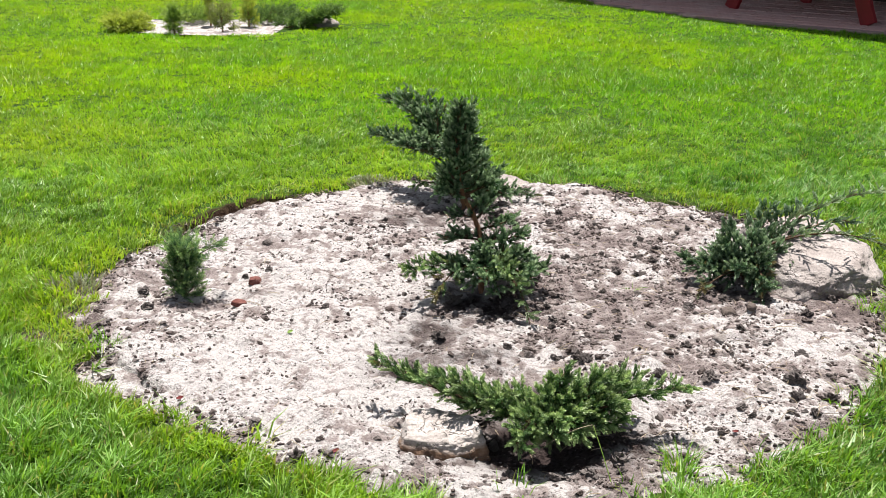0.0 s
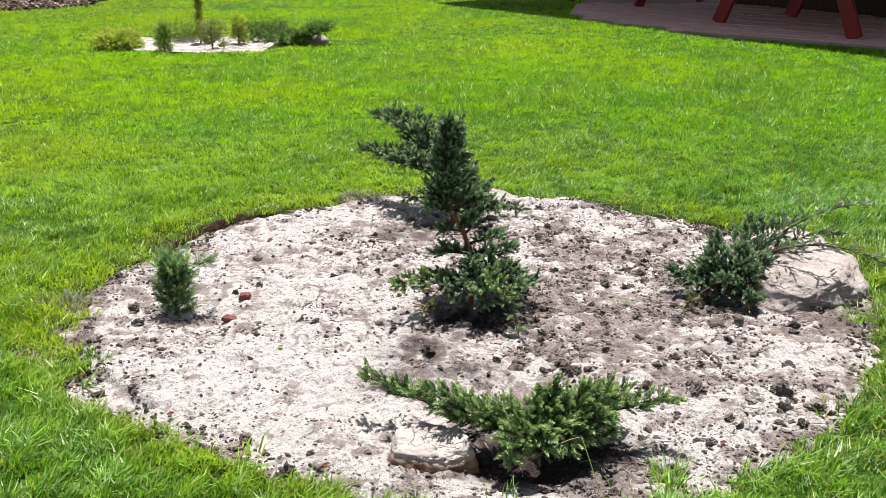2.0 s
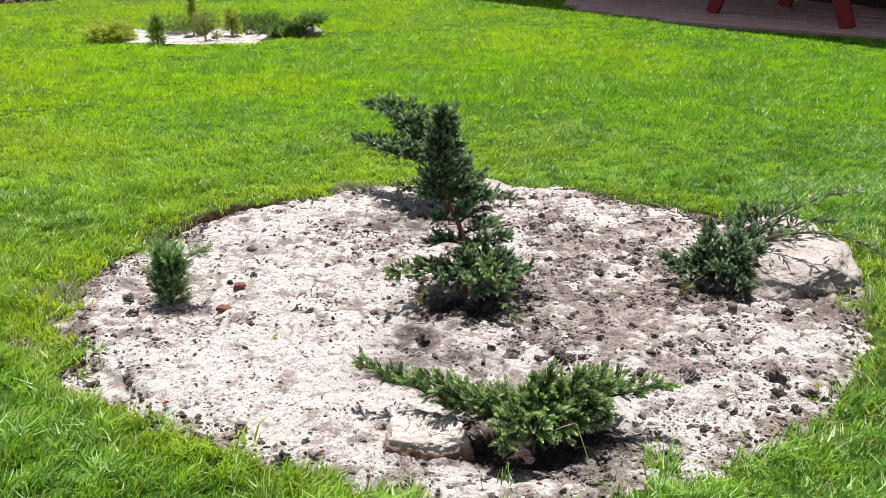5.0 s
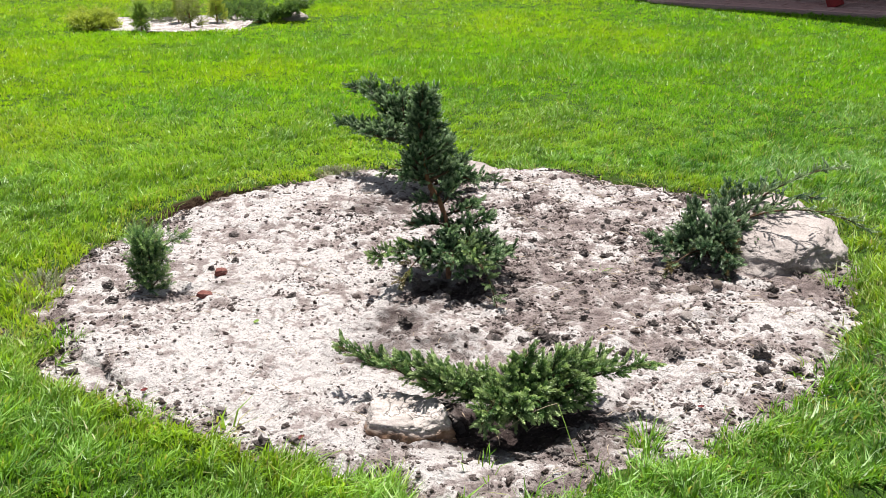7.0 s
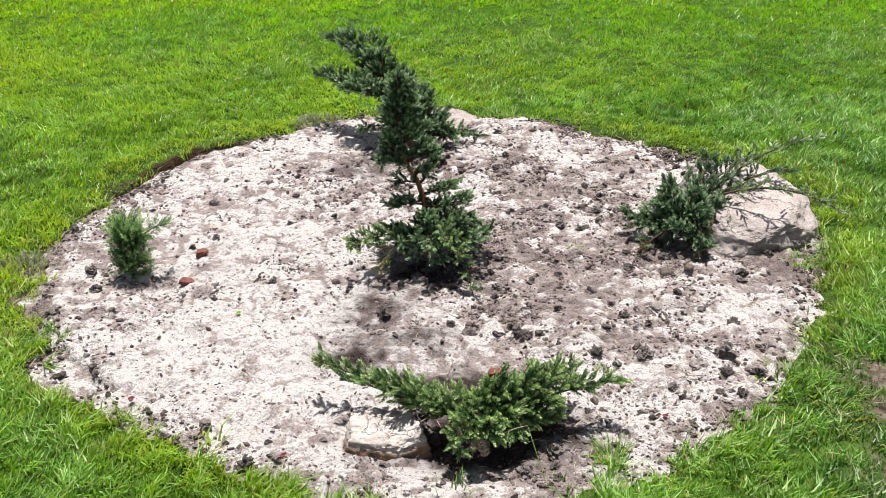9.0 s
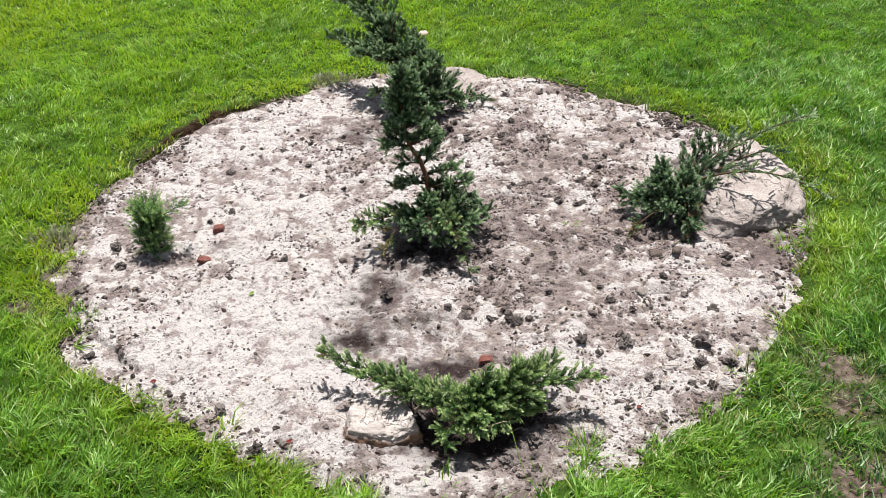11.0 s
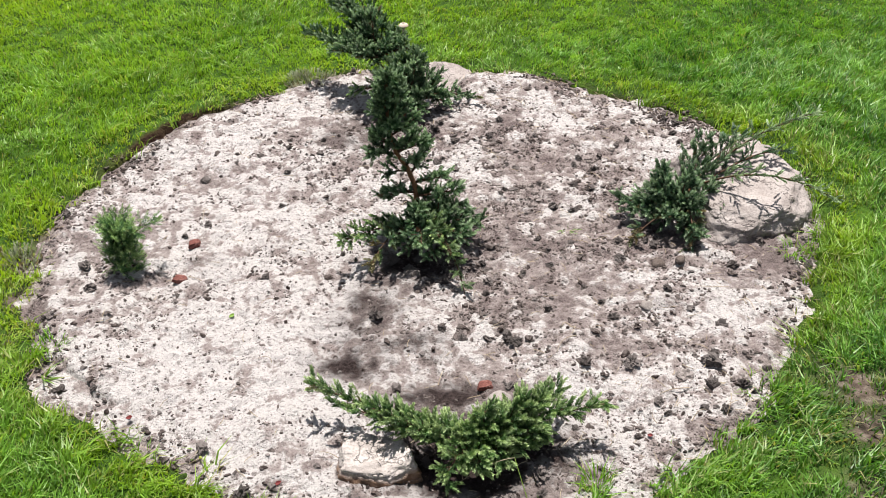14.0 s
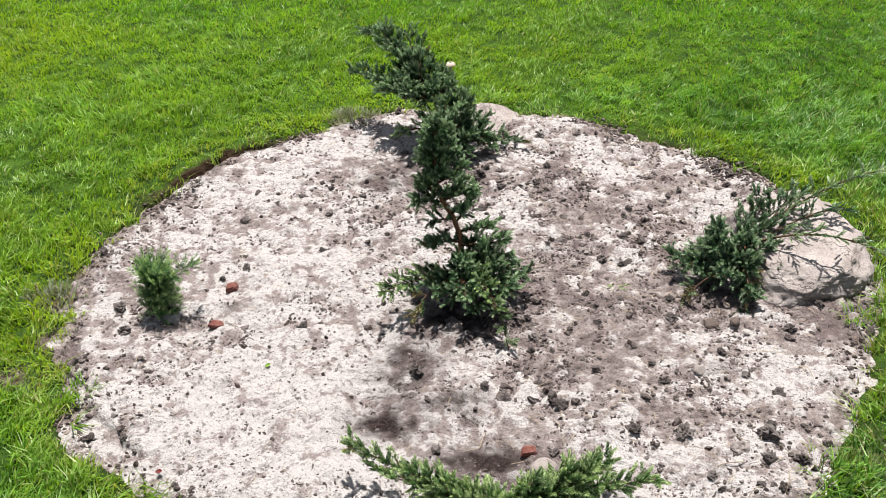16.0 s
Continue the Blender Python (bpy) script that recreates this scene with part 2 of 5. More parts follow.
m.colour(m.mix(m.ramp(m.noise(60, 4), (0.55, 0.0), (0.75, 0.5)), m.ramp(m.noise(14, 5, 0.6, (1, 1, 0.2)), (0.3, (0.15, 0.005, 0.008)), (0.7, (0.23, 0.010, 0.014))), (0.14, 0.02, 0.02))).bump(m.noise(40, 4, 0.6, (1, 1, 0.15)), 0.4, 0.003)
M["red_paint"] = m.m
m = Mat("paver", 0.9, 0.2)
m.colour(m.mix(m.ramp(m.random(), (0.0, 0.0), (1.0, 0.55)), m.ramp(m.noise(45, 5), (0.3, (0.42, 0.265, 0.240)), (0.7, (0.62, 0.44, 0.40))), (0.50, 0.27, 0.24))).bump(m.noise(120, 4), 0.5, 0.003)
M["paver"] = m.m
m = Mat("mortar_sand", 0.95, 0.1)
m.colour(m.ramp(m.noise(60, 4), (0.3, (0.24, 0.165, 0.150)), (0.7, (0.40, 0.29, 0.265)))).bump(m.noise(150, 4), 0.5, 0.003)
M["mortar"] = m.m
m = Mat("brown_timber", 0.7, 0.25)
m.colour(m.ramp(m.noise(10, 5, 0.6, (6, 6, 0.5)), (0.3, (0.026, 0.013, 0.009)), (0.7, (0.060, 0.030, 0.020)))).bump(m.noise(12, 5, 0.6, (6, 6, 0.5)), 0.5, 0.003)
M["timber"] = m.m
m = Mat("bark_mulch", 0.95, 0.1)
m.colour(m.ramp(m.attr("tone"), (0.0, (0.035, 0.024, 0.020)), (0.6, (0.11, 0.078, 0.065)), (1.0, (0.30, 0.24, 0.21))))
M["mulch"] = m.m


# ---- mesh helpers ----
def mesh_from(name, verts, tris, material, smooth=False, **attrs):
    """A mesh from arrays of points and triangles, with float values on its points."""
    verts, tris = np.asarray(verts, np.float32), np.asarray(tris, np.int32)
    me = bpy.data.meshes.new(name)
    me.vertices.add(len(verts))
    me.vertices.foreach_set("co", verts.ravel())
    me.loops.add(tris.size)
    me.loops.foreach_set("vertex_index", tris.ravel())
    me.polygons.add(len(tris))
    me.polygons.foreach_set("loop_start", np.arange(0, tris.size, 3, dtype=np.int32))
    for key, val in attrs.items():
        me.attributes.new(key, "FLOAT", "POINT").data.foreach_set("value", np.asarray(val, np.float32).ravel())
    me.update(calc_edges=True)
    me.polygons.foreach_set("use_smooth", np.full(len(tris), smooth))
    me.materials.append(M[material])
    return me


def thing(name, me, label, category, group="", kind="", at=None, parent=None):
    ob = new(name, me)
    if at is not None:
        ob.matrix_world = at if isinstance(at, Matrix) else Matrix.Translation(at)
    if parent is not None:
        ob.parent = parent
    return tagged(ob, label, category, group, kind)


def part(name, me, parent, label=""):
    ob = new(name, me)
    ob.parent = parent
    return tagged(ob, label)


def joined(pieces):
    """Joins (verts, tris, ...) tuples into one set of arrays."""
    vs, fs, rest, n = [], [], [], 0
    for v, f, *extra in pieces:
        vs.append(v), fs.append(np.asarray(f) + n), rest.append(extra)
        n += len(v)
    return (np.concatenate(vs), np.concatenate(fs), *[np.concatenate(e) for e in zip(*rest)])


def ico(level):
    bm = bmesh.new()
    bmesh.ops.create_icosphere(bm, subdivisions=level, radius=1.0)
    v = np.array([p.co[:] for p in bm.verts])
    f = np.array([[p.index for p in q.verts] for q in bm.faces])
    bm.free()
    return v, f


ICO = {k: ico(k) for k in (1, 2, 3, 4, 5, 6)}


def lump(level, size, rough, scale, seed, cuts=0, flat=0.0):
    """An uneven stone or clod: a ball broken by noise, with some flat facets."""
    v, f = ICO[level]
    v = v.copy()
    off = Vector((seed * 3.7, seed * 1.3, seed * 7.1))
    r = np.array([1 + rough * noise.fractal(Vector(p) * scale + off, 0.8, 2.1, 4) for p in v])
    v = v * r[:, None]
    g = np.random.default_rng(seed)
    for _ in range(cuts):
        n = g.normal(size=3)
        n /= np.linalg.norm(n)
        d = v @ n
        lim = g.uniform(0.55, 0.85)
        v -= np.where(d > lim, (d - lim) * 0.9, 0)[:, None] * n
    if flat:
        v[:, 2] = np.where(v[:, 2] > flat, flat + (v[:, 2] - flat) * 0.18, v[:, 2])
    return v * np.array(size), f


def hewn(level, size, planes, seed, grain=0.05, strata=0.02):
    """A broken stone: a ball cut by planes (normal, distance), then roughened, with faint layers."""
    v, f = ICO[level]
    v = v * 1.15
    for n, lim in planes:
        n = np.array(n, float) / np.linalg.norm(n)
        d = v @ n
        v = v - np.where(d > lim, (d - lim) * 0.90, 0)[:, None] * n
    off = Vector((seed * 2.3, seed * 5.1, seed * 0.7))
    for i, p in enumerate(v):
        q = Vector(p)
        w = q.normalized()
        h = grain * noise.fractal(q * 2.2 + off, 0.9, 2.0, 5) + 0.5 * grain * noise.fractal(q * 9 + off, 0.8, 2.0, 4)
        h += strata * (abs(noise.noise(Vector((q.x * 1.2 + q.z, q.y * 1.2, q.z * 7)) + off)) - 0.3)
        v[i] = p + np.array(w) * h
    return v * np.array(size), f


def tube(points, radii, sides=6):
    """A round stem along the points."""
    p = np.asarray(points, float)
    n = len(p)
    tan = np.gradient(p, axis=0)
    tan /= np.linalg.norm(tan, axis=1)[:, None] + 1e-9
    ref = np.array([0.31, 0.77, 0.56])
    a = np.cross(tan, ref)
    a /= np.linalg.norm(a, axis=1)[:, None] + 1e-9
    b = np.cross(tan, a)
    ang = np.linspace(0, 2 * np.pi, sides, endpoint=False)
    v = (p[:, None] + np.asarray(radii)[:, None, None] * (a[:, None] * np.cos(ang)[None, :, None] + b[:, None] * np.sin(ang)[None, :, None])).reshape(-1, 3)
    f = []
    for i in range(n - 1):
        for j in range(sides):
            k = (j + 1) % sides
            q = (i * sides + j, i * sides + k, (i + 1) * sides + k, (i + 1) * sides + j)
            f += [(q[0], q[1], q[2]), (q[0], q[2], q[3])]
    for base in (0, (n - 1) * sides):
        f += [(base, base + j, base + j + 1) for j in range(1, sides - 1)]
    return v, np.array(f)


def bezier(p0, p1, p2, n):
    u = np.linspace(0, 1, n)[:, None]
    return (1 - u) ** 2 * np.asarray(p0) + 2 * u * (1 - u) * np.asarray(p1) + u ** 2 * np.asarray(p2)


def turn_to(way, roll):
    """A turn that carries +z to the given way."""
    z = np.asarray(way, float)
    z /= np.linalg.norm(z) + 1e-9
    x = np.cross((0.0, 0.0, 1.0) if abs(z[2]) < 0.95 else (1.0, 0.0, 0.0), z)
    x /= np.linalg.norm(x)
    y = np.cross(z, x)
    cr, sr = math.cos(roll), math.sin(roll)
    return np.stack([x * cr + y * sr, y * cr - x * sr, z], axis=1)


def board(sx, sy, sz, bevel=0.004):
    """A board with worn edges, as arrays, centred on its base."""
    bm = bmesh.new()
    bmesh.ops.create_cube(bm, size=1.0, matrix=Matrix.Translation((0, 0, sz / 2)) @ Matrix.Diagonal((sx, sy, sz, 1)))
    bmesh.ops.bevel(bm, geom=bm.edges[:], offset=bevel, segments=1, affect="EDGES")
    bmesh.ops.triangulate(bm, faces=bm.faces[:])
    v = np.array([p.co[:] for p in bm.verts])
    f = np.array([[p.index for p in q.verts] for q in bm.faces])
    bm.free()
    return v, f


def smooth_noise(x, y, scale, seed=0, octaves=3):
    """Cheap value noise on arrays, about -1 to 1."""
    out, amp, tot = np.zeros_like(x), 1.0, 0.0
    for o in range(octaves):
        table = np.random.default_rng(seed * 31 + o).uniform(-1, 1, (257, 257))
        u, w = x * scale * 2 ** o + 40.3 + seed, y * scale * 2 ** o + 71.7 + seed
        i, j = np.floor(u).astype(int), np.floor(w).astype(int)
        a, b = u - i, w - j
        a, b = a * a * (3 - 2 * a), b * b * (3 - 2 * b)
        i, j, i1, j1 = i % 257, j % 257, (i + 1) % 257, (j + 1) % 257
        out += amp * ((table[i, j] * (1 - a) + table[i1, j] * a) * (1 - b) + (table[i, j1] * (1 - a) + table[i1, j1] * a) * b)
        tot += amp
        amp *= 0.5
    return out / tot * 1.5


# ---- the ground ----
BED = (0.199, 3.047)                                   # middle of the round bed
COS = (-0.035, 0.018, 0.007, 0.029, 0.006, 0.006)      # its outline: a circle with a few slow waves
SIN = (0.009, 0.006, 0.018, 0.019, 0.005, 0.001)
FAR_BED = (-2.11, 9.35)


def inside(x, y):
    """Metres inside the edge of the round bed (outside: minus)."""
    dx, dy = x - BED[0], y - BED[1]
    th, r = np.arctan2(dy, dx), np.hypot(dx, dy)
    edge = 1.237 + sum(c * np.cos(k * th) + s * np.sin(k * th) for k, (c, s) in enumerate(zip(COS, SIN), 1))
    edge = edge + 0.15 * np.exp(-((x - 0.17) / 0.2) ** 2) * (y < BED[1])
    edge = edge + 0.09 * np.exp(-(((x + 0.88) / 0.12) ** 2 + ((y - 2.36) / 0.11) ** 2))
    edge = edge + 0.040 * np.exp(-(((x - 1.06) / 0.17) ** 2 + ((y - 2.17) / 0.20) ** 2)) - 0.02 * np.exp(-(((x - 1.36) / 0.12) ** 2 + ((y - 2.72) / 0.15) ** 2))
    return edge + 0.028 * smooth_noise(x, y, 5.0, 3) + 0.020 * smooth_noise(x, y, 22.0, 4, 2) - r


def inside_far(x, y):
    """The same for the small bed far off."""
    dx, dy = (x - FAR_BED[0]) / 0.92, (y - FAR_BED[1]) / 0.66
    return (1 - np.hypot(dx, dy)) * 0.7 + 0.05 * smooth_noise(x, y, 3.0, 5)


def step(a, b, v):
    t = np.clip((v - a) / (b - a), 0, 1)
    return t * t * (3 - 2 * t)


def bare(x, y):
    """Worn places in the lawn, 0 to 1."""
    out = np.zeros_like(x)
    for bx, by, r in ((1.27, 2.22, 0.10), (1.25, 2.06, 0.075), (1.20, 1.80, 0.12), (1.36, 1.74, 0.12), (1.52, 1.95, 0.09), (1.66, 2.20, 0.08), (-1.13, 2.95, 0.07), (-1.07, 3.10, 0.06), (-1.10, 2.78, 0.05), (-1.16, 2.60, 0.05)):
        out = np.maximum(out, np.exp(-(((x - bx) / r) ** 2 + ((y - by) / r) ** 2)))
    return np.clip(out * (1.15 + 0.5 * smooth_noise(x, y, 14, 9)), 0, 1)


def worn(x, y):
    """Where the lawn is thin, dry and trodden, 0 to 1."""
    s = inside(x, y)
    ring = np.exp(-((s + 0.05) / 0.07) ** 2) * (0.25 + 0.55 * step(-0.4, -0.9, x) + 0.45 * step(0.6, 1.0, x) * step(3.0, 2.5, y))
    patch = 0.75 * np.exp(-(((x - 1.30) / 0.34) ** 2 + ((y - 1.98) / 0.36) ** 2)) + 0.5 * np.exp(-(((x + 1.12) / 0.14) ** 2 + ((y - 2.9) / 0.35) ** 2)) + 0.5 * np.exp(-(((x - 1.62) / 0.12) ** 2 + ((y - 3.25) / 0.4) ** 2))
    return np.clip((ring + patch) * (0.9 + 0.8 * smooth_noise(x, y, 7.0, 19)), 0, 1)


def cut_edge(x, y):
    """Where the turf was cut away and leaves a small dark bank."""
    return np.exp(-(((x + 0.80) / 0.33) ** 2 + ((y - 3.78) / 0.30) ** 2)) + 0.25 * np.exp(-(((x - 1.05) / 0.35) ** 2 + ((y - 3.95) / 0.2) ** 2))


def lawn_z(x, y):
    near = np.exp(-((np.hypot(x - BED[0], y - BED[1]) - 1.25) / 0.5) ** 2)
    cut = cut_edge(x, y)
    z = 0.012 + 0.012 * smooth_noise(x, y, 0.8, 1) * step(30, 8, np.hypot(x, y)) + 0.015 * step(0.2, 1.6, x) * near + 0.018 * near * cut
    return z - (z + 0.004) * step(-0.10, 0.0, inside(x, y)) * np.clip(1 - cut, 0, 1)


def sand_z(x, y):
    s = inside(x, y)
    z = 0.014 * smooth_noise(x, y, 3.0, 11) + 0.010 * smooth_noise(x, y, 9.0, 12, 2) + 0.011 * np.abs(smooth_noise(x, y, 19.0, 13, 2)) + 0.008 * np.abs(smooth_noise(x, y, 33.0, 14, 2))
    for px, py, r, d in ((0.14, 2.92, 0.12, 0.035), (0.24, 2.03, 0.14, 0.050), (0.02, 3.78, 0.14, 0.02), (-0.09, 2.42, 0.09, 0.022), (0.19, 2.31, 0.10, 0.020), (0.62, 2.2, 0.12, 0.012)):
        z -= d * np.exp(-(((x - px) / r) ** 2 + ((y - py) / r) ** 2))
    ledge = 0.69 * (x + 0.795) + 0.72 * (y - 2.388) + 0.012 * smooth_noise(x, y, 30.0, 24, 2)       # a cracked step beside the sunk slab
    z = z - 0.030 * step(0.006, -0.008, ledge) * np.exp(-(((x + 0.84) / 0.13) ** 4 + ((y - 2.34) / 0.13) ** 4))
    z = z - 0.020 * np.exp(-((ledge + 0.008) / 0.012) ** 2) * np.exp(-(((x + 0.79) / 0.10) ** 4 + ((y - 2.385) / 0.10) ** 4))
    rim = step(0.07, 0.0, s)
    return z * (1 - 0.75 * rim) - 0.010 * rim


def axis(lo, hi, fine, far):
    """Grid lines: even in the middle, ever wider outwards."""
    mid = np.arange(lo, hi + fine / 2, fine)
    out = fine * np.cumsum(1.22 ** np.arange(1, 60))
    out = out[out < far]
    return np.concatenate([lo - out[::-1], mid, hi + out])


def sheet(xs, ys, height, keep=None):
    X, Y = np.meshgrid(xs, ys, indexing="ij")
    v = np.stack([X, Y, height(X, Y)], -1).reshape(-1, 3)
    i = np.arange(len(xs) * len(ys)).reshape(len(xs), len(ys))
    a, b, c2, d = i[:-1, :-1].ravel(), i[1:, :-1].ravel(), i[1:, 1:].ravel(), i[:-1, 1:].ravel()
    f = np.concatenate([np.stack([a, b, c2], -1), np.stack([a, c2, d], -1)])
    if keep is not None:
        ok = keep(v[:, 0], v[:, 1])
        f = f[ok[f].all(1)]
        used = np.unique(f)
        back = np.zeros(len(v), int)
        back[used] = np.arange(len(used))
        v, f = v[used], back[f]
    return v, f


def ground_z(x, y):
    return lawn_z(x, y) - 0.075 * step(-0.006, 0.02, inside(x, y)) - 0.05 * step(0.0, 0.05, inside_far(x, y))


v, f = sheet(axis(-1.6, 2.2, 0.014, 900), axis(1.3, 4.8, 0.014, 900), ground_z)
thing("ground", mesh_from("ground", v, f, "lawn_soil", True, bare=bare(v[:, 0], v[:, 1]), cut=step(-0.05, 0.0, inside(v[:, 0], v[:, 1])) * np.clip(0.22 + cut_edge(v[:, 0], v[:, 1]), 0, 1)), "grassy soil of a mown garden lawn", "ground", kind="structure")


def soil_share(x, y):
    """How much dark soil is worked into the pale sand."""
    s = 0.14 + 0.0 * x
    for px, py, rx, ry, a in ((0.45, 2.80, 0.36, 0.30, 0.17), (0.75, 2.45, 0.42, 0.38, 0.08), (0.98, 2.52, 0.13, 0.12, -0.2), (0.78, 2.12, 0.12, 0.10, -0.15), (0.56, 2.12, 0.12, 0.10, -0.15), (0.62, 3.30, 0.36, 0.32, 0.10), (0.45, 2.45, 0.25, 0.2, 0.08), (-0.02, 2.60, 0.14, 0.22, 0.30), (0.20, 2.30, 0.18, 0.10, 0.12), (-0.50, 2.50, 0.42, 0.40, -0.17), (0.1, 3.75, 0.42, 0.22, 0.34),
                              (-0.85, 2.95, 0.22, 0.40, 0.24), (-0.35, 3.45, 0.40, 0.30, 0.14), (0.75, 3.1, 0.35, 0.3, 0.12), (0.9, 2.2, 0.3, 0.25, 0.04), (-0.45, 2.10, 0.30, 0.12, 0.06), (0.25, 1.95, 0.30, 0.10, 0.10), (1.15, 2.82, 0.24, 0.14, 0.30)):
        s = s + a * np.exp(-((x - px) / rx) ** 2 - ((y - py) / ry) ** 2)
    s = s + (0.28 + 0.22 * step(2.4, 2.8, y)) * step(0.11, 0.0, inside(x, y)) * (0.25 + 0.75 * step(0.7, -0.3, x))
    right = step(-0.1, 0.4, x)
    # more soil in the hollows between humps, which also paints in their weak relief shade
    return s + (0.14 + 0.20 * right) * smooth_noise(x, y, 5.5, 21) + 0.13 * right - 0.42 * (np.abs(smooth_noise(x, y, 19.0, 13, 2)) - 0.3) - 0.25 * (np.abs(smooth_noise(x, y, 33.0, 14, 2)) - 0.3)


def damp_shade_share(x, y):
    """Damp turned earth in the planting holes, with shade painted in under and before the shrubs."""
    s = 0.0 * x
    for px, py, rx, ry, a in ((0.15, 2.90, 0.15, 0.11, 1.1), (0.24, 2.02, 0.18, 0.085, 1.7), (0.28, 2.10, 0.17, 0.07, 1.5), (-0.08, 2.41, 0.085, 0.060, 1.2), (0.175, 2.285, 0.11, 0.055, 1.25), (0.10, 2.50, 0.10, 0.035, 0.65), (-0.05, 2.72, 0.06, 0.08, 0.5), (-0.045, 2.60, 0.07, 0.09, 0.55), (0.02, 3.80, 0.15, 0.10, 0.7), (-0.14, 3.66, 0.10, 0.06, 0.6), (-0.56, 2.90, 0.06, 0.035, 0.45), (0.60, 2.72, 0.10, 0.04, 0.3), (0.86, 2.62, 0.10, 0.04, 0.25), (0.4, 2.62, 0.08, 0.04, 0.3), (0.17, 2.42, 0.06, 0.03, 0.2), (0.0, 2.66, 0.10, 0.09, 0.35), (0.98, 3.0, 0.12, 0.08, 0.5)):
        s = s + a * np.exp(-((x - px) / rx) ** 2 - ((y - py) / ry) ** 2)
    return np.clip(s * (1.0 + 0.5 * smooth_noise(x, y, 12.0, 22)) + np.clip(s, 0, 0.5) * 0.6 * smooth_noise(x, y, 40.0, 23, 2), 0, 1)


v, f = sheet(np.arange(-1.25, 1.65, 0.007), np.arange(1.65, 4.5, 0.007), sand_z, lambda x, y: inside(x, y) > -0.012)
thing("sand_bed", mesh_from("sand_bed", v, f, "sand", True, soil=np.clip(soil_share(v[:, 0], v[:, 1]), 0, 1), damp_shade=damp_shade_share(v[:, 0], v[:, 1])),
      "round planting bed of pale sand mixed with dark soil", "planting bed", kind="structure")


# ---- grass ----
def blades(n, region, height, width, lean, seed, segments=2, fade_in=None, fade_out=None, outer=False):
    """Grass blades scattered over region (x0, x1, y0, y1), kept off the beds, the terrace and the worn places. They thin out over the fades; outer: the coarse far sides."""
    g = np.random.default_rng(seed)
    x0, x1, y0, y1 = region
    x, y = g.uniform(x0, x1, n), g.uniform(y0, y1, n)
    reach = (np.abs(x) < 0.52 * y + 0.55) & (y > 1.2)
    reach = ~reach if outer else reach
    if fade_in:
        reach &= g.random(n) < step(*fade_in, y)
    if fade_out:
        reach &= g.random(n) > step(*fade_out, y)
    s, sf = inside(x, y), inside_far(x, y)
    clump = smooth_noise(x, y, 22, 41, 2)
    ok = reach & (s < 0.014 + 0.045 * clump - 0.045 * g.random(n)) & (sf < 0.02) & (g.random(n) > bare(x, y) * 0.78) & (g.random(n) > 0.45 * worn(x, y)) & ~on_terrace(x, y) & ~on_mulch(x, y)
    thin = step(-0.05, 0.0, s) * step(3.2, 3.8, y)          # short at the cut edge behind
    ok &= g.random(n) > 0.35 * thin
    x, y, s, clump = x[ok], y[ok], s[ok], clump[ok]
    n = len(x)
    h = height * (0.55 + 0.75 * g.random(n)) * (1 + 0.30 * smooth_noise(x, y, 2.2, 42)) * (1 + 0.75 * clump)
    front = step(-0.22, -0.02, s) * step(2.9, 2.2, y)        # longer unmown tufts along the front of the bed
    h = h * (1 + 0.35 * front * g.random(n))
    h = h * (1 - 0.35 * worn(x, y)) * (1 - 0.28 * step(2.9, 4.6, y) * step(6.5, 5.0, y))
    w = width * (0.6 + 0.7 * g.random(n))
    swirl = 2.2 * smooth_noise(x, y, 1.1, 43) + 2.4 * smooth_noise(x, y, 9.0, 44)
    az = swirl + g.normal(0, 1.1, n)
    ln = lean * (0.25 + g.random(n) ** 1.3) * (1 + 0.5 * clump)
    return blade_mesh(x, y, lawn_z(x, y) - 0.004, h, w, az, ln, g, segments, 0.10 + 0.35 * worn(x, y))


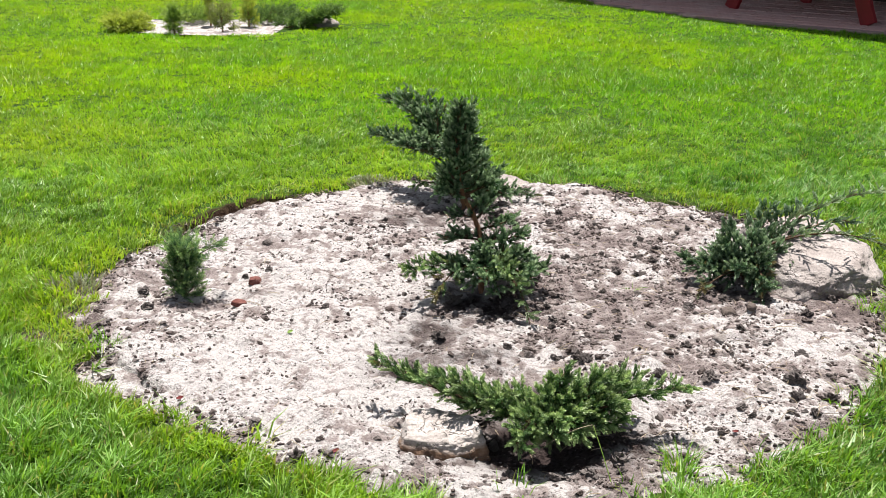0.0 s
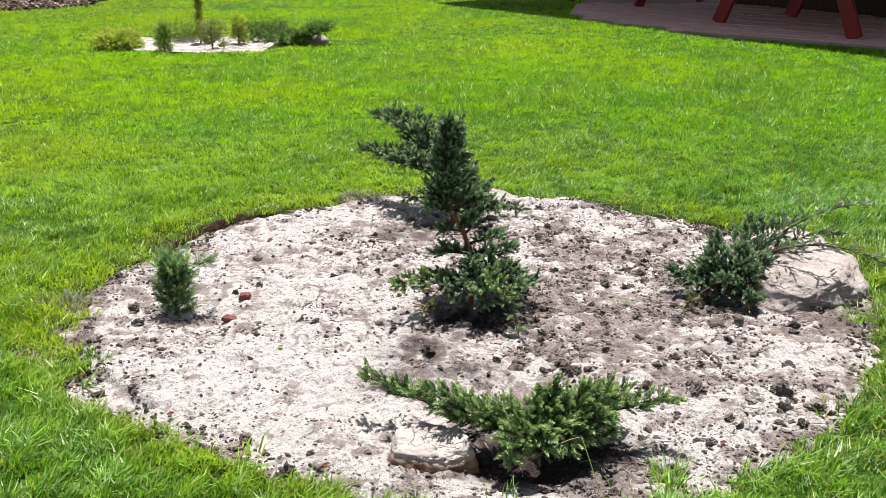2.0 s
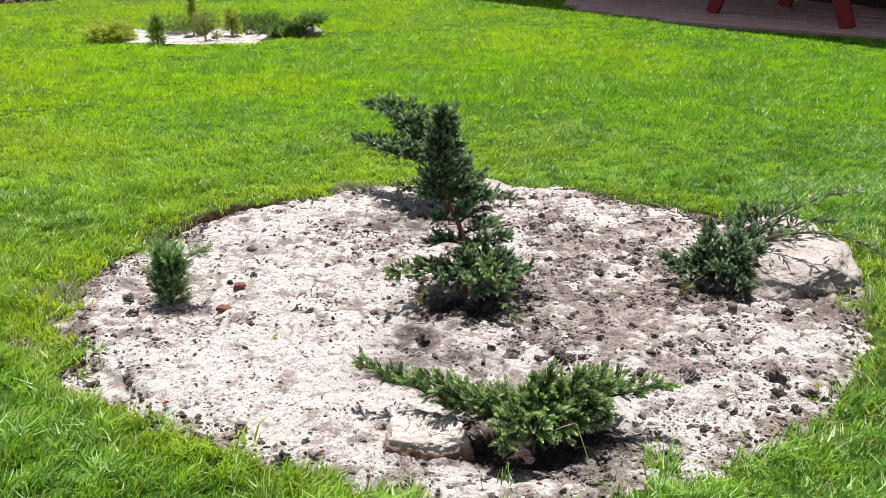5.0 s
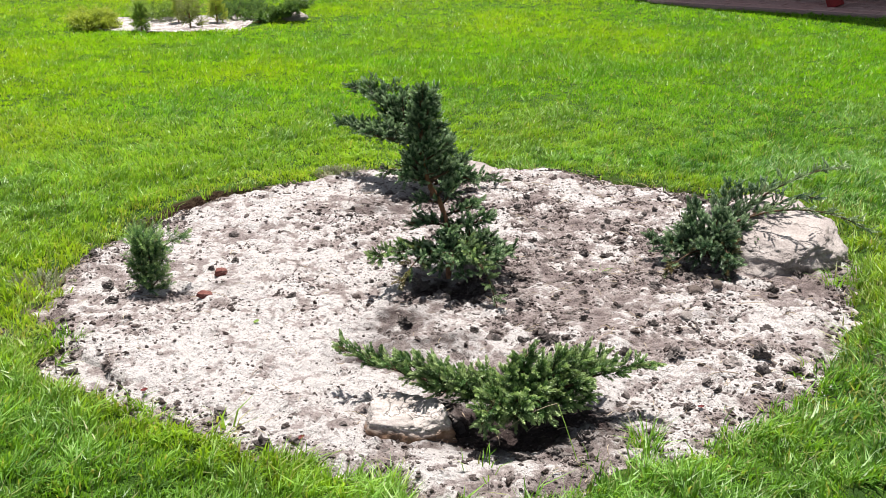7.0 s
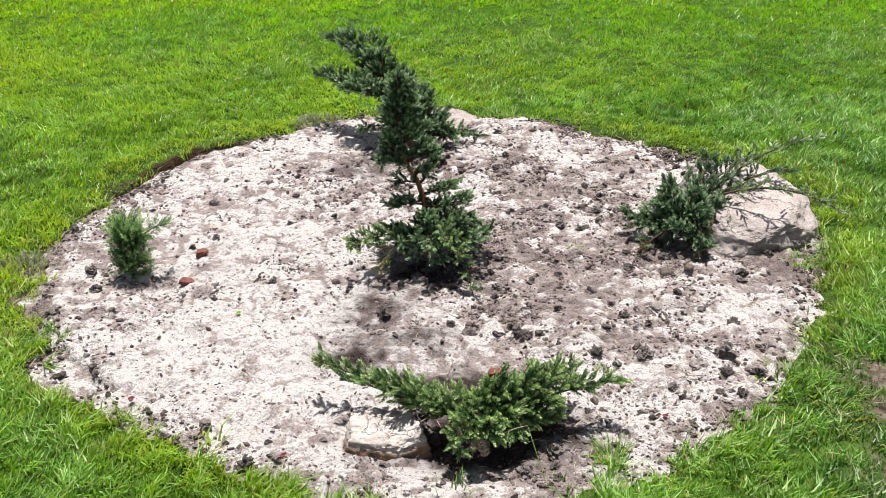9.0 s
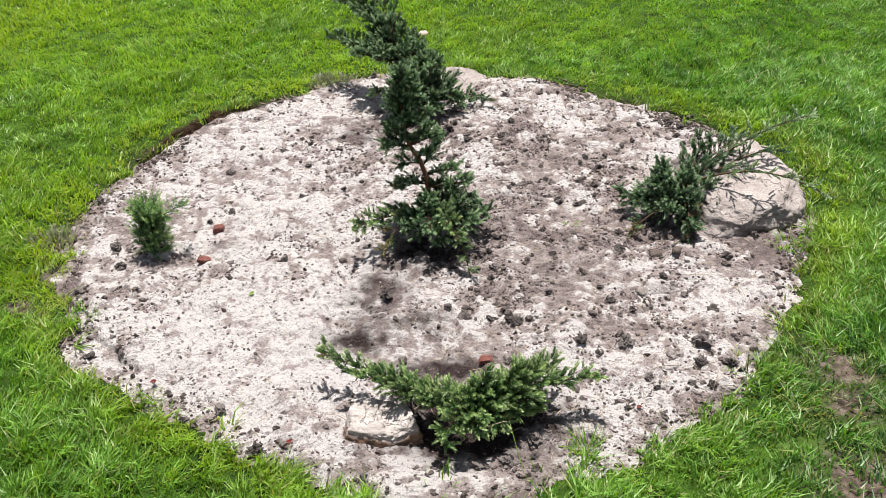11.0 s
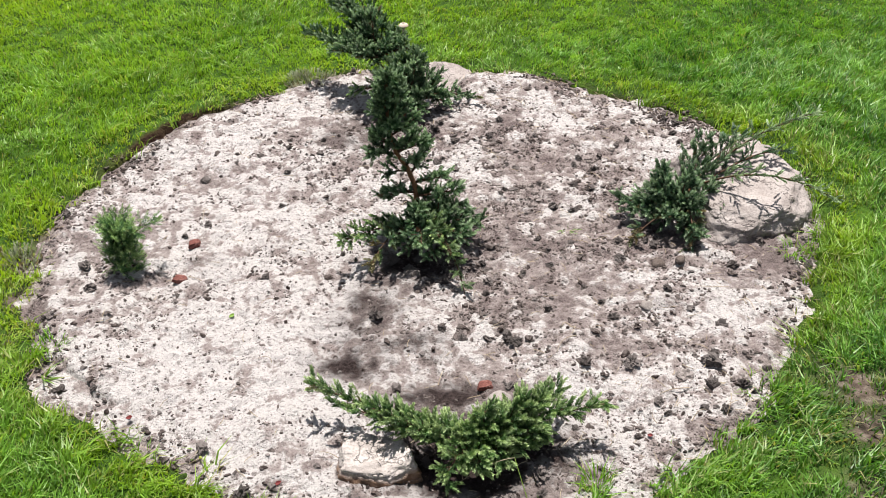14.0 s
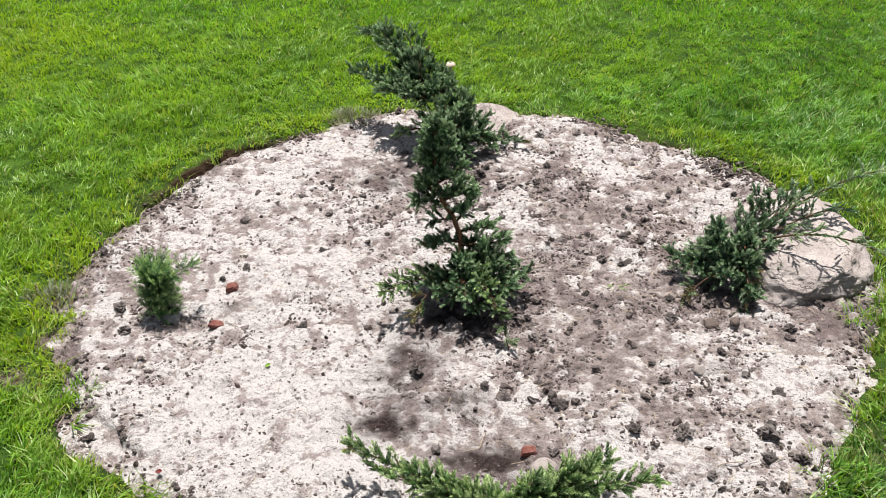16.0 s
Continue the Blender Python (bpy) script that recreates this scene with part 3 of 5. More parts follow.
def blade_mesh(x, y, z, h, w, az, ln, g, segments, dry_share):
    n = len(x)
    dx, dy = np.cos(az), np.sin(az)
    tw = az + np.pi / 2 + g.normal(0, 0.7, n)
    sx, sy = np.cos(tw) * w / 2, np.sin(tw) * w / 2
    rows = [(0.0, 1.0)] + ([(0.5, 0.85)] if segments == 2 else [])
    pts = []
    for u, taper in rows:
        px, py, pz = x + dx * h * ln * u ** 2, y + dy * h * ln * u ** 2, z + h * u * (1 - 0.25 * ln * u)
        pts += [np.stack([px - sx * taper, py - sy * taper, pz], -1), np.stack([px + sx * taper, py + sy * taper, pz], -1)]
    pts.append(np.stack([x + dx * h * ln, y + dy * h * ln, z + h * np.clip(1 - 0.35 * ln, 0.2, 1)], -1))
    k = len(pts)
    v = np.stack(pts, 1).reshape(-1, 3)
    pat = np.array([(0, 1, 3), (0, 3, 2), (2, 3, 4)] if segments == 2 else [(0, 1, 2)])
    f = (np.arange(n)[:, None, None] * k + pat[None]).reshape(-1, 3)
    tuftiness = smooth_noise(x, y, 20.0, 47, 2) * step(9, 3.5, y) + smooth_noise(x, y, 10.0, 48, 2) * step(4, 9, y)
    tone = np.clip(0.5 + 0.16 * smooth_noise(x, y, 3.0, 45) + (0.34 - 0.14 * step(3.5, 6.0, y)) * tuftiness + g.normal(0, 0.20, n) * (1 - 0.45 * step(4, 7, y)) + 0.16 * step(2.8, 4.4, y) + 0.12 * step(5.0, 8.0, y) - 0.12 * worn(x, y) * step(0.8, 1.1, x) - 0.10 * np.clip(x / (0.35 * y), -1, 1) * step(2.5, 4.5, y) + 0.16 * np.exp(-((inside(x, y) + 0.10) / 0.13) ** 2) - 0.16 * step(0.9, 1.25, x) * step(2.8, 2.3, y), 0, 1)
    dry = np.where(g.random(n) < dry_share, g.uniform(0.2, 0.7, n), 0)
    warm = np.clip(0.30 + 0.55 * smooth_noise(x, y, 1.1, 46) - 0.30 * x / (1 + 0.25 * y), 0, 1) * (0.3 + 0.7 * step(2.2, 4.6, y))
    rim = np.exp(-((inside(x, y) + 0.06) / 0.09) ** 2)
    warm = np.clip(warm + rim * (0.50 * step(0.2, -0.5, x) + 0.8 * step(0.5, 1.1, x) * step(2.2, 2.8, y)), 0, 1)
    return v, f, np.repeat(tone, k), np.repeat(dry, k), np.repeat(warm, k)


TERRACE = ((2.18, 14.2), (1.80, 12.8), (1.65, 11.85), (1.78, 11.2), (2.86, 9.80), (3.97, 8.94), (6.0, 8.05), (8.8, 7.75))


def terrace_edge(y):
    """The x of the terrace's left edge at y."""
    return np.interp(y, [p[1] for p in TERRACE[::-1]], [p[0] for p in TERRACE[::-1]])


def on_terrace(x, y):
    return (x > terrace_edge(y)) & (y > 7.75)


def on_mulch(x, y):
    return (x < -4.28 + 0.08 * np.sin(5 * y)) & (y > 12.25 + (x + 5.1) * 1.0) & (y < 17)


def lawn_part(name, arrays, label, skin="grass"):
    v, f, tone, dry, warm = arrays
    thing(name, mesh_from(name, v, f, skin, False, tone=tone, dry=dry, warm=warm), label, "grass", kind="stuff")


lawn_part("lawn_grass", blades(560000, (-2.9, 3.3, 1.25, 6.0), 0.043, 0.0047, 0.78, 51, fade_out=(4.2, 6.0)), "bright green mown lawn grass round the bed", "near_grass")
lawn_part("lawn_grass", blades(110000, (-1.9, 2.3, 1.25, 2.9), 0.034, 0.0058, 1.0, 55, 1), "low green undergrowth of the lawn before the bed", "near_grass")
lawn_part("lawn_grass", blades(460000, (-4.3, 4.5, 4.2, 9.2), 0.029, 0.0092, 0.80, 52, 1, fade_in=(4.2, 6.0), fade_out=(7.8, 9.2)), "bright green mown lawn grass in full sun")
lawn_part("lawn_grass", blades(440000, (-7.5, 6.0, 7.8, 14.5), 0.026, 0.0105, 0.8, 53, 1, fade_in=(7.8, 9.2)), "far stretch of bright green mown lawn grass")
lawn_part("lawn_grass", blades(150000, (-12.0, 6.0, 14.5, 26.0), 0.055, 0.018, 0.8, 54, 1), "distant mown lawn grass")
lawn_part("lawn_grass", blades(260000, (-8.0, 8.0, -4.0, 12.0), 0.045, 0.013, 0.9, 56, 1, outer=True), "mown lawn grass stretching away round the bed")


# ---- clods and crumbs on the bed ----
def scatter(n, seed, bias, thin_left=0.0):
    """Places on the bed, more of them where the soil is dark."""
    g = np.random.default_rng(seed)
    x, y = g.uniform(-1.2, 1.6, n * 6), g.uniform(1.7, 4.4, n * 6)
    want = np.clip(soil_share(x, y), 0.02, 1) ** bias * (1 - thin_left * step(0.1, -0.45, x) * step(0.06, 0.2, inside(x, y))) * (0.12 + 0.6 * step(-0.2, 0.7, smooth_noise(x, y, 6, 61)) + 0.9 * step(0.1, 0.8, smooth_noise(x, y, 19, 62, 2)))
    ok = (inside(x, y) > 0.015) & (g.random(n * 6) < want)
    return x[ok][:n], y[ok][:n], g


def crumbs(n, seed, lo, hi, bias, level=1, thin_left=0.0):
    x, y, g = scatter(n, seed, bias, thin_left)
    shapes = [lump(level, (1.2, 0.9, 0.75), 0.95, 2.6, seed * 100 + k, 3) for k in range(12)]
    r = lo * (hi / lo) ** (g.random(len(x)) ** 2.2)
    z = sand_z(x, y)
    out = []
    for i in range(len(x)):
        sv, sf = shapes[i % 12]
        a = g.uniform(0, 6.28)
        ca, sa = math.cos(a), math.sin(a)
        p = sv * r[i] * g.uniform(0.75, 1.25, 3)
        p = np.stack([p[:, 0] * ca - p[:, 1] * sa, p[:, 0] * sa + p[:, 1] * ca, p[:, 2]], -1)
        out.append((p + (x[i], y[i], z[i] + 0.02 * r[i]), sf))
    return joined(out)


v, f = crumbs(13000, 3, 0.0018, 0.0084, 0.9, 1, 0.2)
thing("soil_crumbs", mesh_from("soil_crumbs", v, f, "clod"), "dark crumbs of soil strewn over pale sand", "soil", kind="stuff")
v, f = crumbs(5000, 4, 0.0016, 0.0070, 0.3)
thing("soil_crumbs", mesh_from("soil_crumbs", v, f, "grey_clod"), "grey dry crumbs of sandy soil on the bed", "soil", kind="stuff")
v, f = crumbs(11000, 7, 0.0015, 0.0062, 0.25)
thing("soil_crumbs", mesh_from("soil_crumbs", v, f, "brown_clod"), "fine brown crumbs of soil pressed into pale sand", "soil", kind="stuff")
v, f = crumbs(1900, 5, 0.0046, 0.0125, 0.8, 2, 0.45)
thing("soil_crumbs", mesh_from("soil_crumbs", v, f, "clod"), "coarse dark lumps of soil strewn over sand", "soil", kind="stuff")


def edge_crumbs(n, seed):
    """Loose earth along the cut edge of the turf."""
    g = np.random.default_rng(seed)
    a = g.uniform(0, 2 * np.pi, n * 40)
    r = 1.24 + g.uniform(-0.2, 0.35, n * 40)
    x, y = BED[0] + r * np.cos(a), BED[1] + r * np.sin(a)
    s = inside(x, y)
    want = np.exp(-((s - 0.03) / 0.05) ** 2) * (0.25 + 0.75 * step(2.2, 2.6, y)) * step(-0.3, 0.5, smooth_noise(x, y, 4.0, 63))
    ok = g.random(n * 40) < want
    x, y, s = x[ok][:n], y[ok][:n], s[ok][:n]
    z = np.where(s > 0, sand_z(x, y), lawn_z(x, y))
    shapes = [lump(1, (1.2, 0.9, 0.8), 0.7, 1.9, 900 + k, 3) for k in range(10)]
    out = []
    for i in range(len(x)):
        sv, sf = shapes[i % 10]
        q = g.uniform(0.002, 0.008) * g.random() ** 0.7 + 0.0015
        out.append((np.roll(sv, 0) * q * g.uniform(0.7, 1.3, 3) + (x[i], y[i], z[i] + 0.3 * q), sf))
    return joined(out)


v, f = edge_crumbs(1600, 6)
thing("edge_soil", mesh_from("edge_soil", v, f, "brown_clod"), "loose dark earth along the turf's edge", "soil", kind="stuff")


def straw_bits(n, seed):
    """Dry stalks and thatch strewn over the bed and along its edge."""
    g = np.random.default_rng(seed)
    x, y = g.uniform(-1.25, 1.65, n * 30), g.uniform(1.7, 4.45, n * 30)
    s = inside(x, y)
    want = np.exp(-((s - 0.02) / 0.05) ** 2) * (0.3 + 0.7 * step(-0.2, 0.4, smooth_noise(x, y, 4.0, 64))) + (s > 0) * 0.12 * step(-0.1, 0.7, x) + 0.05 * (s > 0)
    ok = g.random(n * 30) < want * 0.5
    x, y, s = x[ok][:n], y[ok][:n], s[ok][:n]
    out = []
    for px, py, q in zip(x, y, s):
        a, ln = g.uniform(0, 6.28), g.uniform(0.010, 0.045)
        z = float(sand_z(np.array([px]), np.array([py]))[0] if q > 0 else lawn_z(np.array([px]), np.array([py]))[0]) + 0.004
        d = np.array([math.cos(a), math.sin(a), g.normal(0.05, 0.12)]) * ln
        bow = np.array([g.normal(0, 0.15) * ln, g.normal(0, 0.15) * ln, 0.1 * ln])
        p = np.array([px, py, z])
        out.append(tube(bezier(p, p + d / 2 + bow, p + d, 4), (0.0009, 0.0010, 0.0009, 0.0005), 3))
    return joined(out)


v, f = straw_bits(900, 8)
thing("dry_straw", mesh_from("dry_straw", v, f, "straw"), "dry straw and stalks strewn on sand and turf edge", "straw", kind="stuff")


def put_lump(name, x, y, size, material, label, category, seed, level=3, rough=0.28, cuts=3, sink=0.3, turn=0.0, group="", flat=0.0, scale=1.4):
    sv, sf = lump(level, size, rough, scale, seed, cuts, flat)
    z = float(sand_z(np.array([x]), np.array([y]))[0])
    return thing(name, mesh_from(name, sv, sf, material, "clod" not in name), label, category, group, at=pose(x, y, z + size[2] * (1 - 2 * sink) * 0.5, 0, 0, turn))


CLODS = ((0.92, 2.345, 0.030), (0.90, 2.265, 0.027), (0.70, 2.36, 0.027), (0.10, 2.86, 0.027), (0.32, 2.50, 0.021), (0.24, 2.50, 0.015), (0.99, 2.51, 0.019), (0.76, 2.85, 0.020), (0.59, 3.18, 0.020),
         (-0.92, 2.90, 0.024), (-0.44, 2.12, 0.019), (0.26, 1.89, 0.026), (0.74, 2.21, 0.018), (1.10, 3.76, 0.022), (0.92, 3.58, 0.014), (0.45, 4.00, 0.018), (0.46, 3.77, 0.016),
         (-0.63, 3.43, 0.020), (-0.57, 3.12, 0.015), (-0.33, 3.44, 0.014), (0.36, 2.30, 0.016), (0.54, 2.86, 0.018), (0.92, 2.59, 0.014), (0.49, 3.43, 0.015), (0.70, 3.44, 0.014), (1.02, 2.92, 0.016), (0.34, 2.78, 0.020), (0.20, 2.80, 0.018), (0.04, 2.90, 0.030), (0.40, 1.98, 0.024), (0.33, 1.90, 0.022), (0.15, 1.90, 0.020), (-0.88, 2.80, 0.022), (-0.60, 2.20, 0.012))
for k, (x, y, r) in enumerate(CLODS):
    r *= 0.74
    put_lump("soil_clod", x, y, (r * 1.15, r, r * 0.8), "brown_clod", "dark rough clod of soil lying on sand", "clod", 300 + k, 4, 0.8, 4, 0.3, k * 47, "clods on the bed", 0, 2.6)
clod_shapes = []
for k in range(12):                               # smaller clods strewn at random, twelve shapes turned about
    cv, cf = lump(3, (1.1, 0.95, 0.8), 0.95, 2.6, 340 + k, 3)
    clod_shapes.append(mesh_from("soil_clod", cv, cf, ("brown_clod", "clod", "brown_clod")[k % 3]))
cx, cy, g = scatter(240, 77, 0.9, 0.5)
for k in range(len(cx)):
    r = 0.0085 + 0.0085 * g.random() ** 2
    spin = pose(cx[k], cy[k], float(sand_z(cx[k:k + 1], cy[k:k + 1])[0]) + 0.35 * r, g.uniform(-25, 25), g.uniform(-25, 25), g.uniform(0, 360))
    thing("soil_clod", clod_shapes[k % 12], "small dark crumbly clod of soil on sand", "clod", "clods on the bed", at=spin @ Matrix.Scale(r, 4))
put_lump("soil_clod", 0.10, 2.835, (0.030, 0.024, 0.022), "grey_clod", "grey dry clod of sandy soil", "clod", 372, 3, 0.4, 2, 0.2, 50, "clods on the bed", 0, 2.0)
put_lump("soil_clod", 0.83, 2.30, (0.028, 0.020, 0.017), "grey_clod", "grey dry clod of sandy soil", "clod", 371, 3, 0.4, 2, 0.3, 20, "clods on the bed", 0, 2.0)
for k, (x, y, r) in enumerate(((0.875, 2.82, 0.020), (0.935, 2.80, 0.016))):
    put_lump("pebble", x, y, (r * 1.2, r * 0.9, r * 0.75), "brown_pebble", "brown rounded pebble on the sand", "pebble", 380 + k, 3, 0.16, 2, 0.2, k * 70 + 15, "pebbles on the bed")
put_lump("pebble", 0.325, 2.232, (0.038, 0.034, 0.030), "white_stone", "pale rounded stone half sunk in the sand", "pebble", 391, 3, 0.15, 2, 0.35, 30, "pebbles on the bed")
put_lump("pebble", 0.79, 2.60, (0.020, 0.017, 0.013), "white_stone", "small pale pebble on the sand", "pebble", 392, 3, 0.15, 2, 0.3, 30, "pebbles on the bed")

# ---- stones ----
sv, sf = hewn(6, (0.242, 0.285, 0.170), (((0.06, -0.25, 1), 0.47), ((0.1, -1, -0.45), 0.80), ((-0.42, -1, 0.50), 0.84), ((0.55, -1, 0.42), 0.80), ((1, -0.35, 0.3), 0.88), ((-1, -0.15, 0.35), 0.84), ((1, 0.2, 0.45), 0.88), ((-0.3, 1, 0.5), 0.85), ((0.8, 0.7, 0.3), 0.9), ((0.2, -1, 0.12), 0.76), ((-0.1, -0.75, 0.8), 0.70), ((0.6, -0.7, 0.7), 0.74)), 12, 0.055, 0.030)
thing("boulder", mesh_from("boulder", sv, sf, "granite", True), "large rounded grey granite boulder beside a juniper", "stone", at=pose(1.216, 3.15, 0.026, 0, 0, 8))
sv, sf = hewn(5, (0.112, 0.072, 0.066), (((0.02, -0.34, 1), 0.56), ((0.1, -1, 0.22), 0.78), ((-1, -0.1, 0.2), 0.80), ((0.85, -0.6, 0.30), 0.74), ((1, 0.4, 0.2), 0.85), ((0, 1, 0.2), 0.75)), 23, 0.09, 0.06)
thing("flat_stone", mesh_from("flat_stone", sv, sf, "ochre_stone", True), "flat-topped pale stone with ochre broken sides", "stone", at=pose(0.005, 2.03, 0.012, 0, 2, -14))
sv, sf = hewn(5, (0.125, 0.12, 0.066), (((0.25, -0.3, 1), 0.5), ((0.6, -0.8, 0.2), 0.75), ((-1, 0, 0.2), 0.8)), 35, 0.06, 0.02)
thing("field_stone", mesh_from("field_stone", sv, sf, "granite", True), "grey field stone half buried at the bed's edge", "stone", at=pose(0.25, 4.15, -0.008, 0, 0, 25))
sv, sf = hewn(5, (0.13, 0.085, 0.05), (((0.15, -0.1, 1), 0.35), ((0.9, 0.6, 0.2), 0.7)), 47, 0.06, 0.02)
thing("slab_stone", mesh_from("slab_stone", sv, sf, "sand", True, soil=np.full(len(sv), 0.22), damp_shade=np.full(len(sv), 0.03)), "flat stone sunk level and crusted with sand", "stone", at=pose(-0.845, 2.35, -0.034, 0, 0, -42))

# ---- broken bricks ----
for k, (x, y, size, turn) in enumerate(((-0.592, 3.00, (0.024, 0.016, 0.013), 20), (-0.606, 2.81, (0.027, 0.016, 0.010), -5), (0.292, 2.297, (0.026, 0.015, 0.011), 12))):
    sv, sf = hewn(4, size, (((0.1, -0.2, 1), 0.6), ((0.2, -1, 0.1), 0.62), ((-1, 0.2, 0.1), 0.7), ((0.8, -0.5, 0.3), 0.65), ((1, 0.6, -0.1), 0.75)), 500 + k, 0.10, 0.02)
    thing("brick_fragment", mesh_from("brick_fragment", sv, sf, "brick"), "broken fragment of dull red brick lying on sand", "brick", "brick fragments", at=pose(x, y, float(sand_z(np.array([x]), np.array([y]))[0]) + size[2] * 0.4, 0, 6, turn))

# ---- small things lying on the bed ----
def on_sand(x, y):
    return float(sand_z(np.array([x]), np.array([y]))[0])


def tuft(x, y, r, n, h, seed, label, lean=0.9):
    """A weed tuft of grass blades."""
    g = np.random.default_rng(seed)
    a, q = g.uniform(0, 6.28, n), r * np.sqrt(g.random(n))
    bx, by = q * np.cos(a), q * np.sin(a)
    tv, tf, tone, dry, warm = blade_mesh(bx, by, np.zeros(n) - 0.003, h * (0.5 + 0.7 * g.random(n)), 0.003 * (0.7 + 0.6 * g.random(n)), a + g.normal(0, 0.6, n), lean * (0.3 + g.random(n)), g, 2, 0.15)
    thing("grass_tuft", mesh_from("grass_tuft", tv, tf, "grass", False, tone=tone, dry=dry, warm=warm), label, "grass", kind="stuff", at=(x, y, on_sand(x, y)))


tuft(0.535, 1.945, 0.035, 70, 0.055, 131, "fresh green grass tuft growing in the sand")
tuft(1.02, 2.24, 0.05, 30, 0.045, 132, "thin grass tuft among dark clods", 1.3)
tuft(1.30, 2.83, 0.04, 36, 0.05, 133, "thin grass tuft beside the boulder", 1.2)
tuft(-0.93, 2.52, 0.05, 50, 0.045, 134, "grass tuft spreading into the sand")
tuft(0.40, 1.84, 0.03, 12, 0.05, 135, "few long grass blades in the sand", 0.6)
tuft(0.15, 1.82, 0.05, 12, 0.05, 136, "few long grass blades in the sand", 0.7)
tuft(-0.60, 2.10, 0.05, 34, 0.05, 137, "grass tuft spreading into the sand")
tuft(0.62, 3.05, 0.03, 8, 0.03, 138, "sparse seedling grass in the sand", 1.1)


def twig(points, radius, material, label, name="dry_twig", group="twigs on the bed"):
    base = np.array(points[0], float)
    p = np.asarray(points, float) - base
    fine = bezier(p[0], p[1], p[2], 9) if len(p) == 3 else p
    tv, tf = tube(fine, np.linspace(radius, radius * 0.5, len(fine)), 5)
    thing(name, mesh_from(name, tv, tf, material, True), label, "twig", group, at=tuple(base))


g = np.random.default_rng(141)
for k in range(46):
    x, y = (g.uniform(-1.0, 1.35), g.uniform(1.95, 4.0)) if k > 14 else (1.02 + g.normal(0, 0.13), 2.22 + g.normal(0, 0.12))
    if inside(np.array(x), np.array(y)) < 0.05:
        continue
    a, ln = g.uniform(0, 6.28), g.uniform(0.025, 0.10)
    z0, ex, ey = on_sand(x, y) + 0.003, x + ln * math.cos(a), y + ln * math.sin(a)
    z1 = on_sand(ex, ey) + g.uniform(0.003, 0.02)
    twig(((x, y, z0), ((x + ex) / 2 + g.normal(0, 0.012), (y + ey) / 2 + g.normal(0, 0.012), max(z0, z1) + g.uniform(0.004, 0.02)), (ex, ey, z1)), g.uniform(0.0008, 0.0016), "straw", "thin dry twig lying on the sand")
twig(((0.925, 3.13, 0.0), (0.915, 3.13, 0.08), (0.895, 3.15, 0.15)), 0.0014, "bark", "thin bare stick standing beside a juniper")
twig(((0.945, 3.14, 0.0), (0.94, 3.15, 0.07), (0.93, 3.16, 0.135)), 0.0012, "bark", "thin bare stick standing beside a juniper")
twig(((0.37, 1.86, 0.0), (0.345, 1.90, 0.08), (0.335, 1.95, 0.10)), 0.0013, "leaf", "bent pale green grass stalk", "grass_stalk", "grass stalks")
twig(((0.335, 1.95, 0.10), (0.28, 1.96, 0.085), (0.20, 1.95, 0.02)), 0.0010, "straw", "dry drooping grass stalk", "grass_stalk", "grass stalks")


def leaf(x, y, size, material, turn, label, name, category, seed, lift=0.004):
    """A small curled fallen leaf."""
    g = np.random.default_rng(seed)
    n, m2 = 9, 5
    u, w = np.meshgrid(np.linspace(0, 1, n), np.linspace(-1, 1, m2), indexing="ij")
    half = 0.5 * size[1] * np.sin(np.pi * np.clip(u * 0.96 + 0.02, 0, 1)) ** 0.7
    px = (u - 0.5) * size[0]
    pz = 0.28 * size[1] * w ** 2 + 0.12 * size[0] * (u - 0.4) ** 2 + 0.02 * size[0] * np.sin(9 * u + 2 * w)
    lv = np.stack([px, half * w, pz], -1).reshape(-1, 3)
    idx = np.arange(n * m2).reshape(n, m2)
    q = [idx[:-1, :-1].ravel(), idx[1:, :-1].ravel(), idx[1:, 1:].ravel(), idx[:-1, 1:].ravel()]
    lf = np.concatenate([np.stack([q[0], q[1], q[2]], -1), np.stack([q[0], q[2], q[3]], -1)])
    lv = np.concatenate([lv, lv - (0, 0, 0.0008)])
    lf = np.concatenate([lf, lf[:, ::-1] + n * m2])
    thing(name, mesh_from(name, lv, lf, material, True), label, category, at=pose(x, y, on_sand(x, y) + lift, 8, -10, turn))


leaf(-0.430, 2.645, (0.018, 0.012, 0), "leaf", 40, "small fresh green leaf fallen on sand", "fallen_leaf", "leaf", 151)
leaf(-0.645, 2.235, (0.017, 0.012, 0), "petal", 10, "red curled petal at the bed's edge", "fallen_petal", "petal", 152, 0.010)
leaf(-0.235, 1.985, (0.021, 0.010, 0), "petal", 30, "red curled petal on the sand", "fallen_petal", "petal", 153)
leaf(0.695, 2.09, (0.014, 0.010, 0), "petal", -20, "dark red petal on the sand", "fallen_petal", "petal", 154)

# a small mushroom in the grass behind
prof = [(0.0, 0.046), (0.010, 0.045), (0.018, 0.041), (0.023, 0.035), (0.024, 0.032), (0.018, 0.032), (0.008, 0.034), (0.007, 0.018), (0.008, 0.0)]
rings = 14
mv = np.array([(r * math.cos(2 * math.pi * k / rings), r * math.sin(2 * math.pi * k / rings), z) for r, z in prof for k in range(rings)])
mf = np.array([t for i in range(len(prof) - 1) for k in range(rings) for t in ((i * rings + k, i * rings + (k + 1) % rings, (i + 1) * rings + (k + 1) % rings), (i * rings + k, (i + 1) * rings + (k + 1) % rings, (i + 1) * rings + k))])
thing("mushroom", mesh_from("mushroom", mv, mf, "mushroom", True), "small pale mushroom standing in the lawn", "mushroom", at=(0.10, 4.62, 0.02))


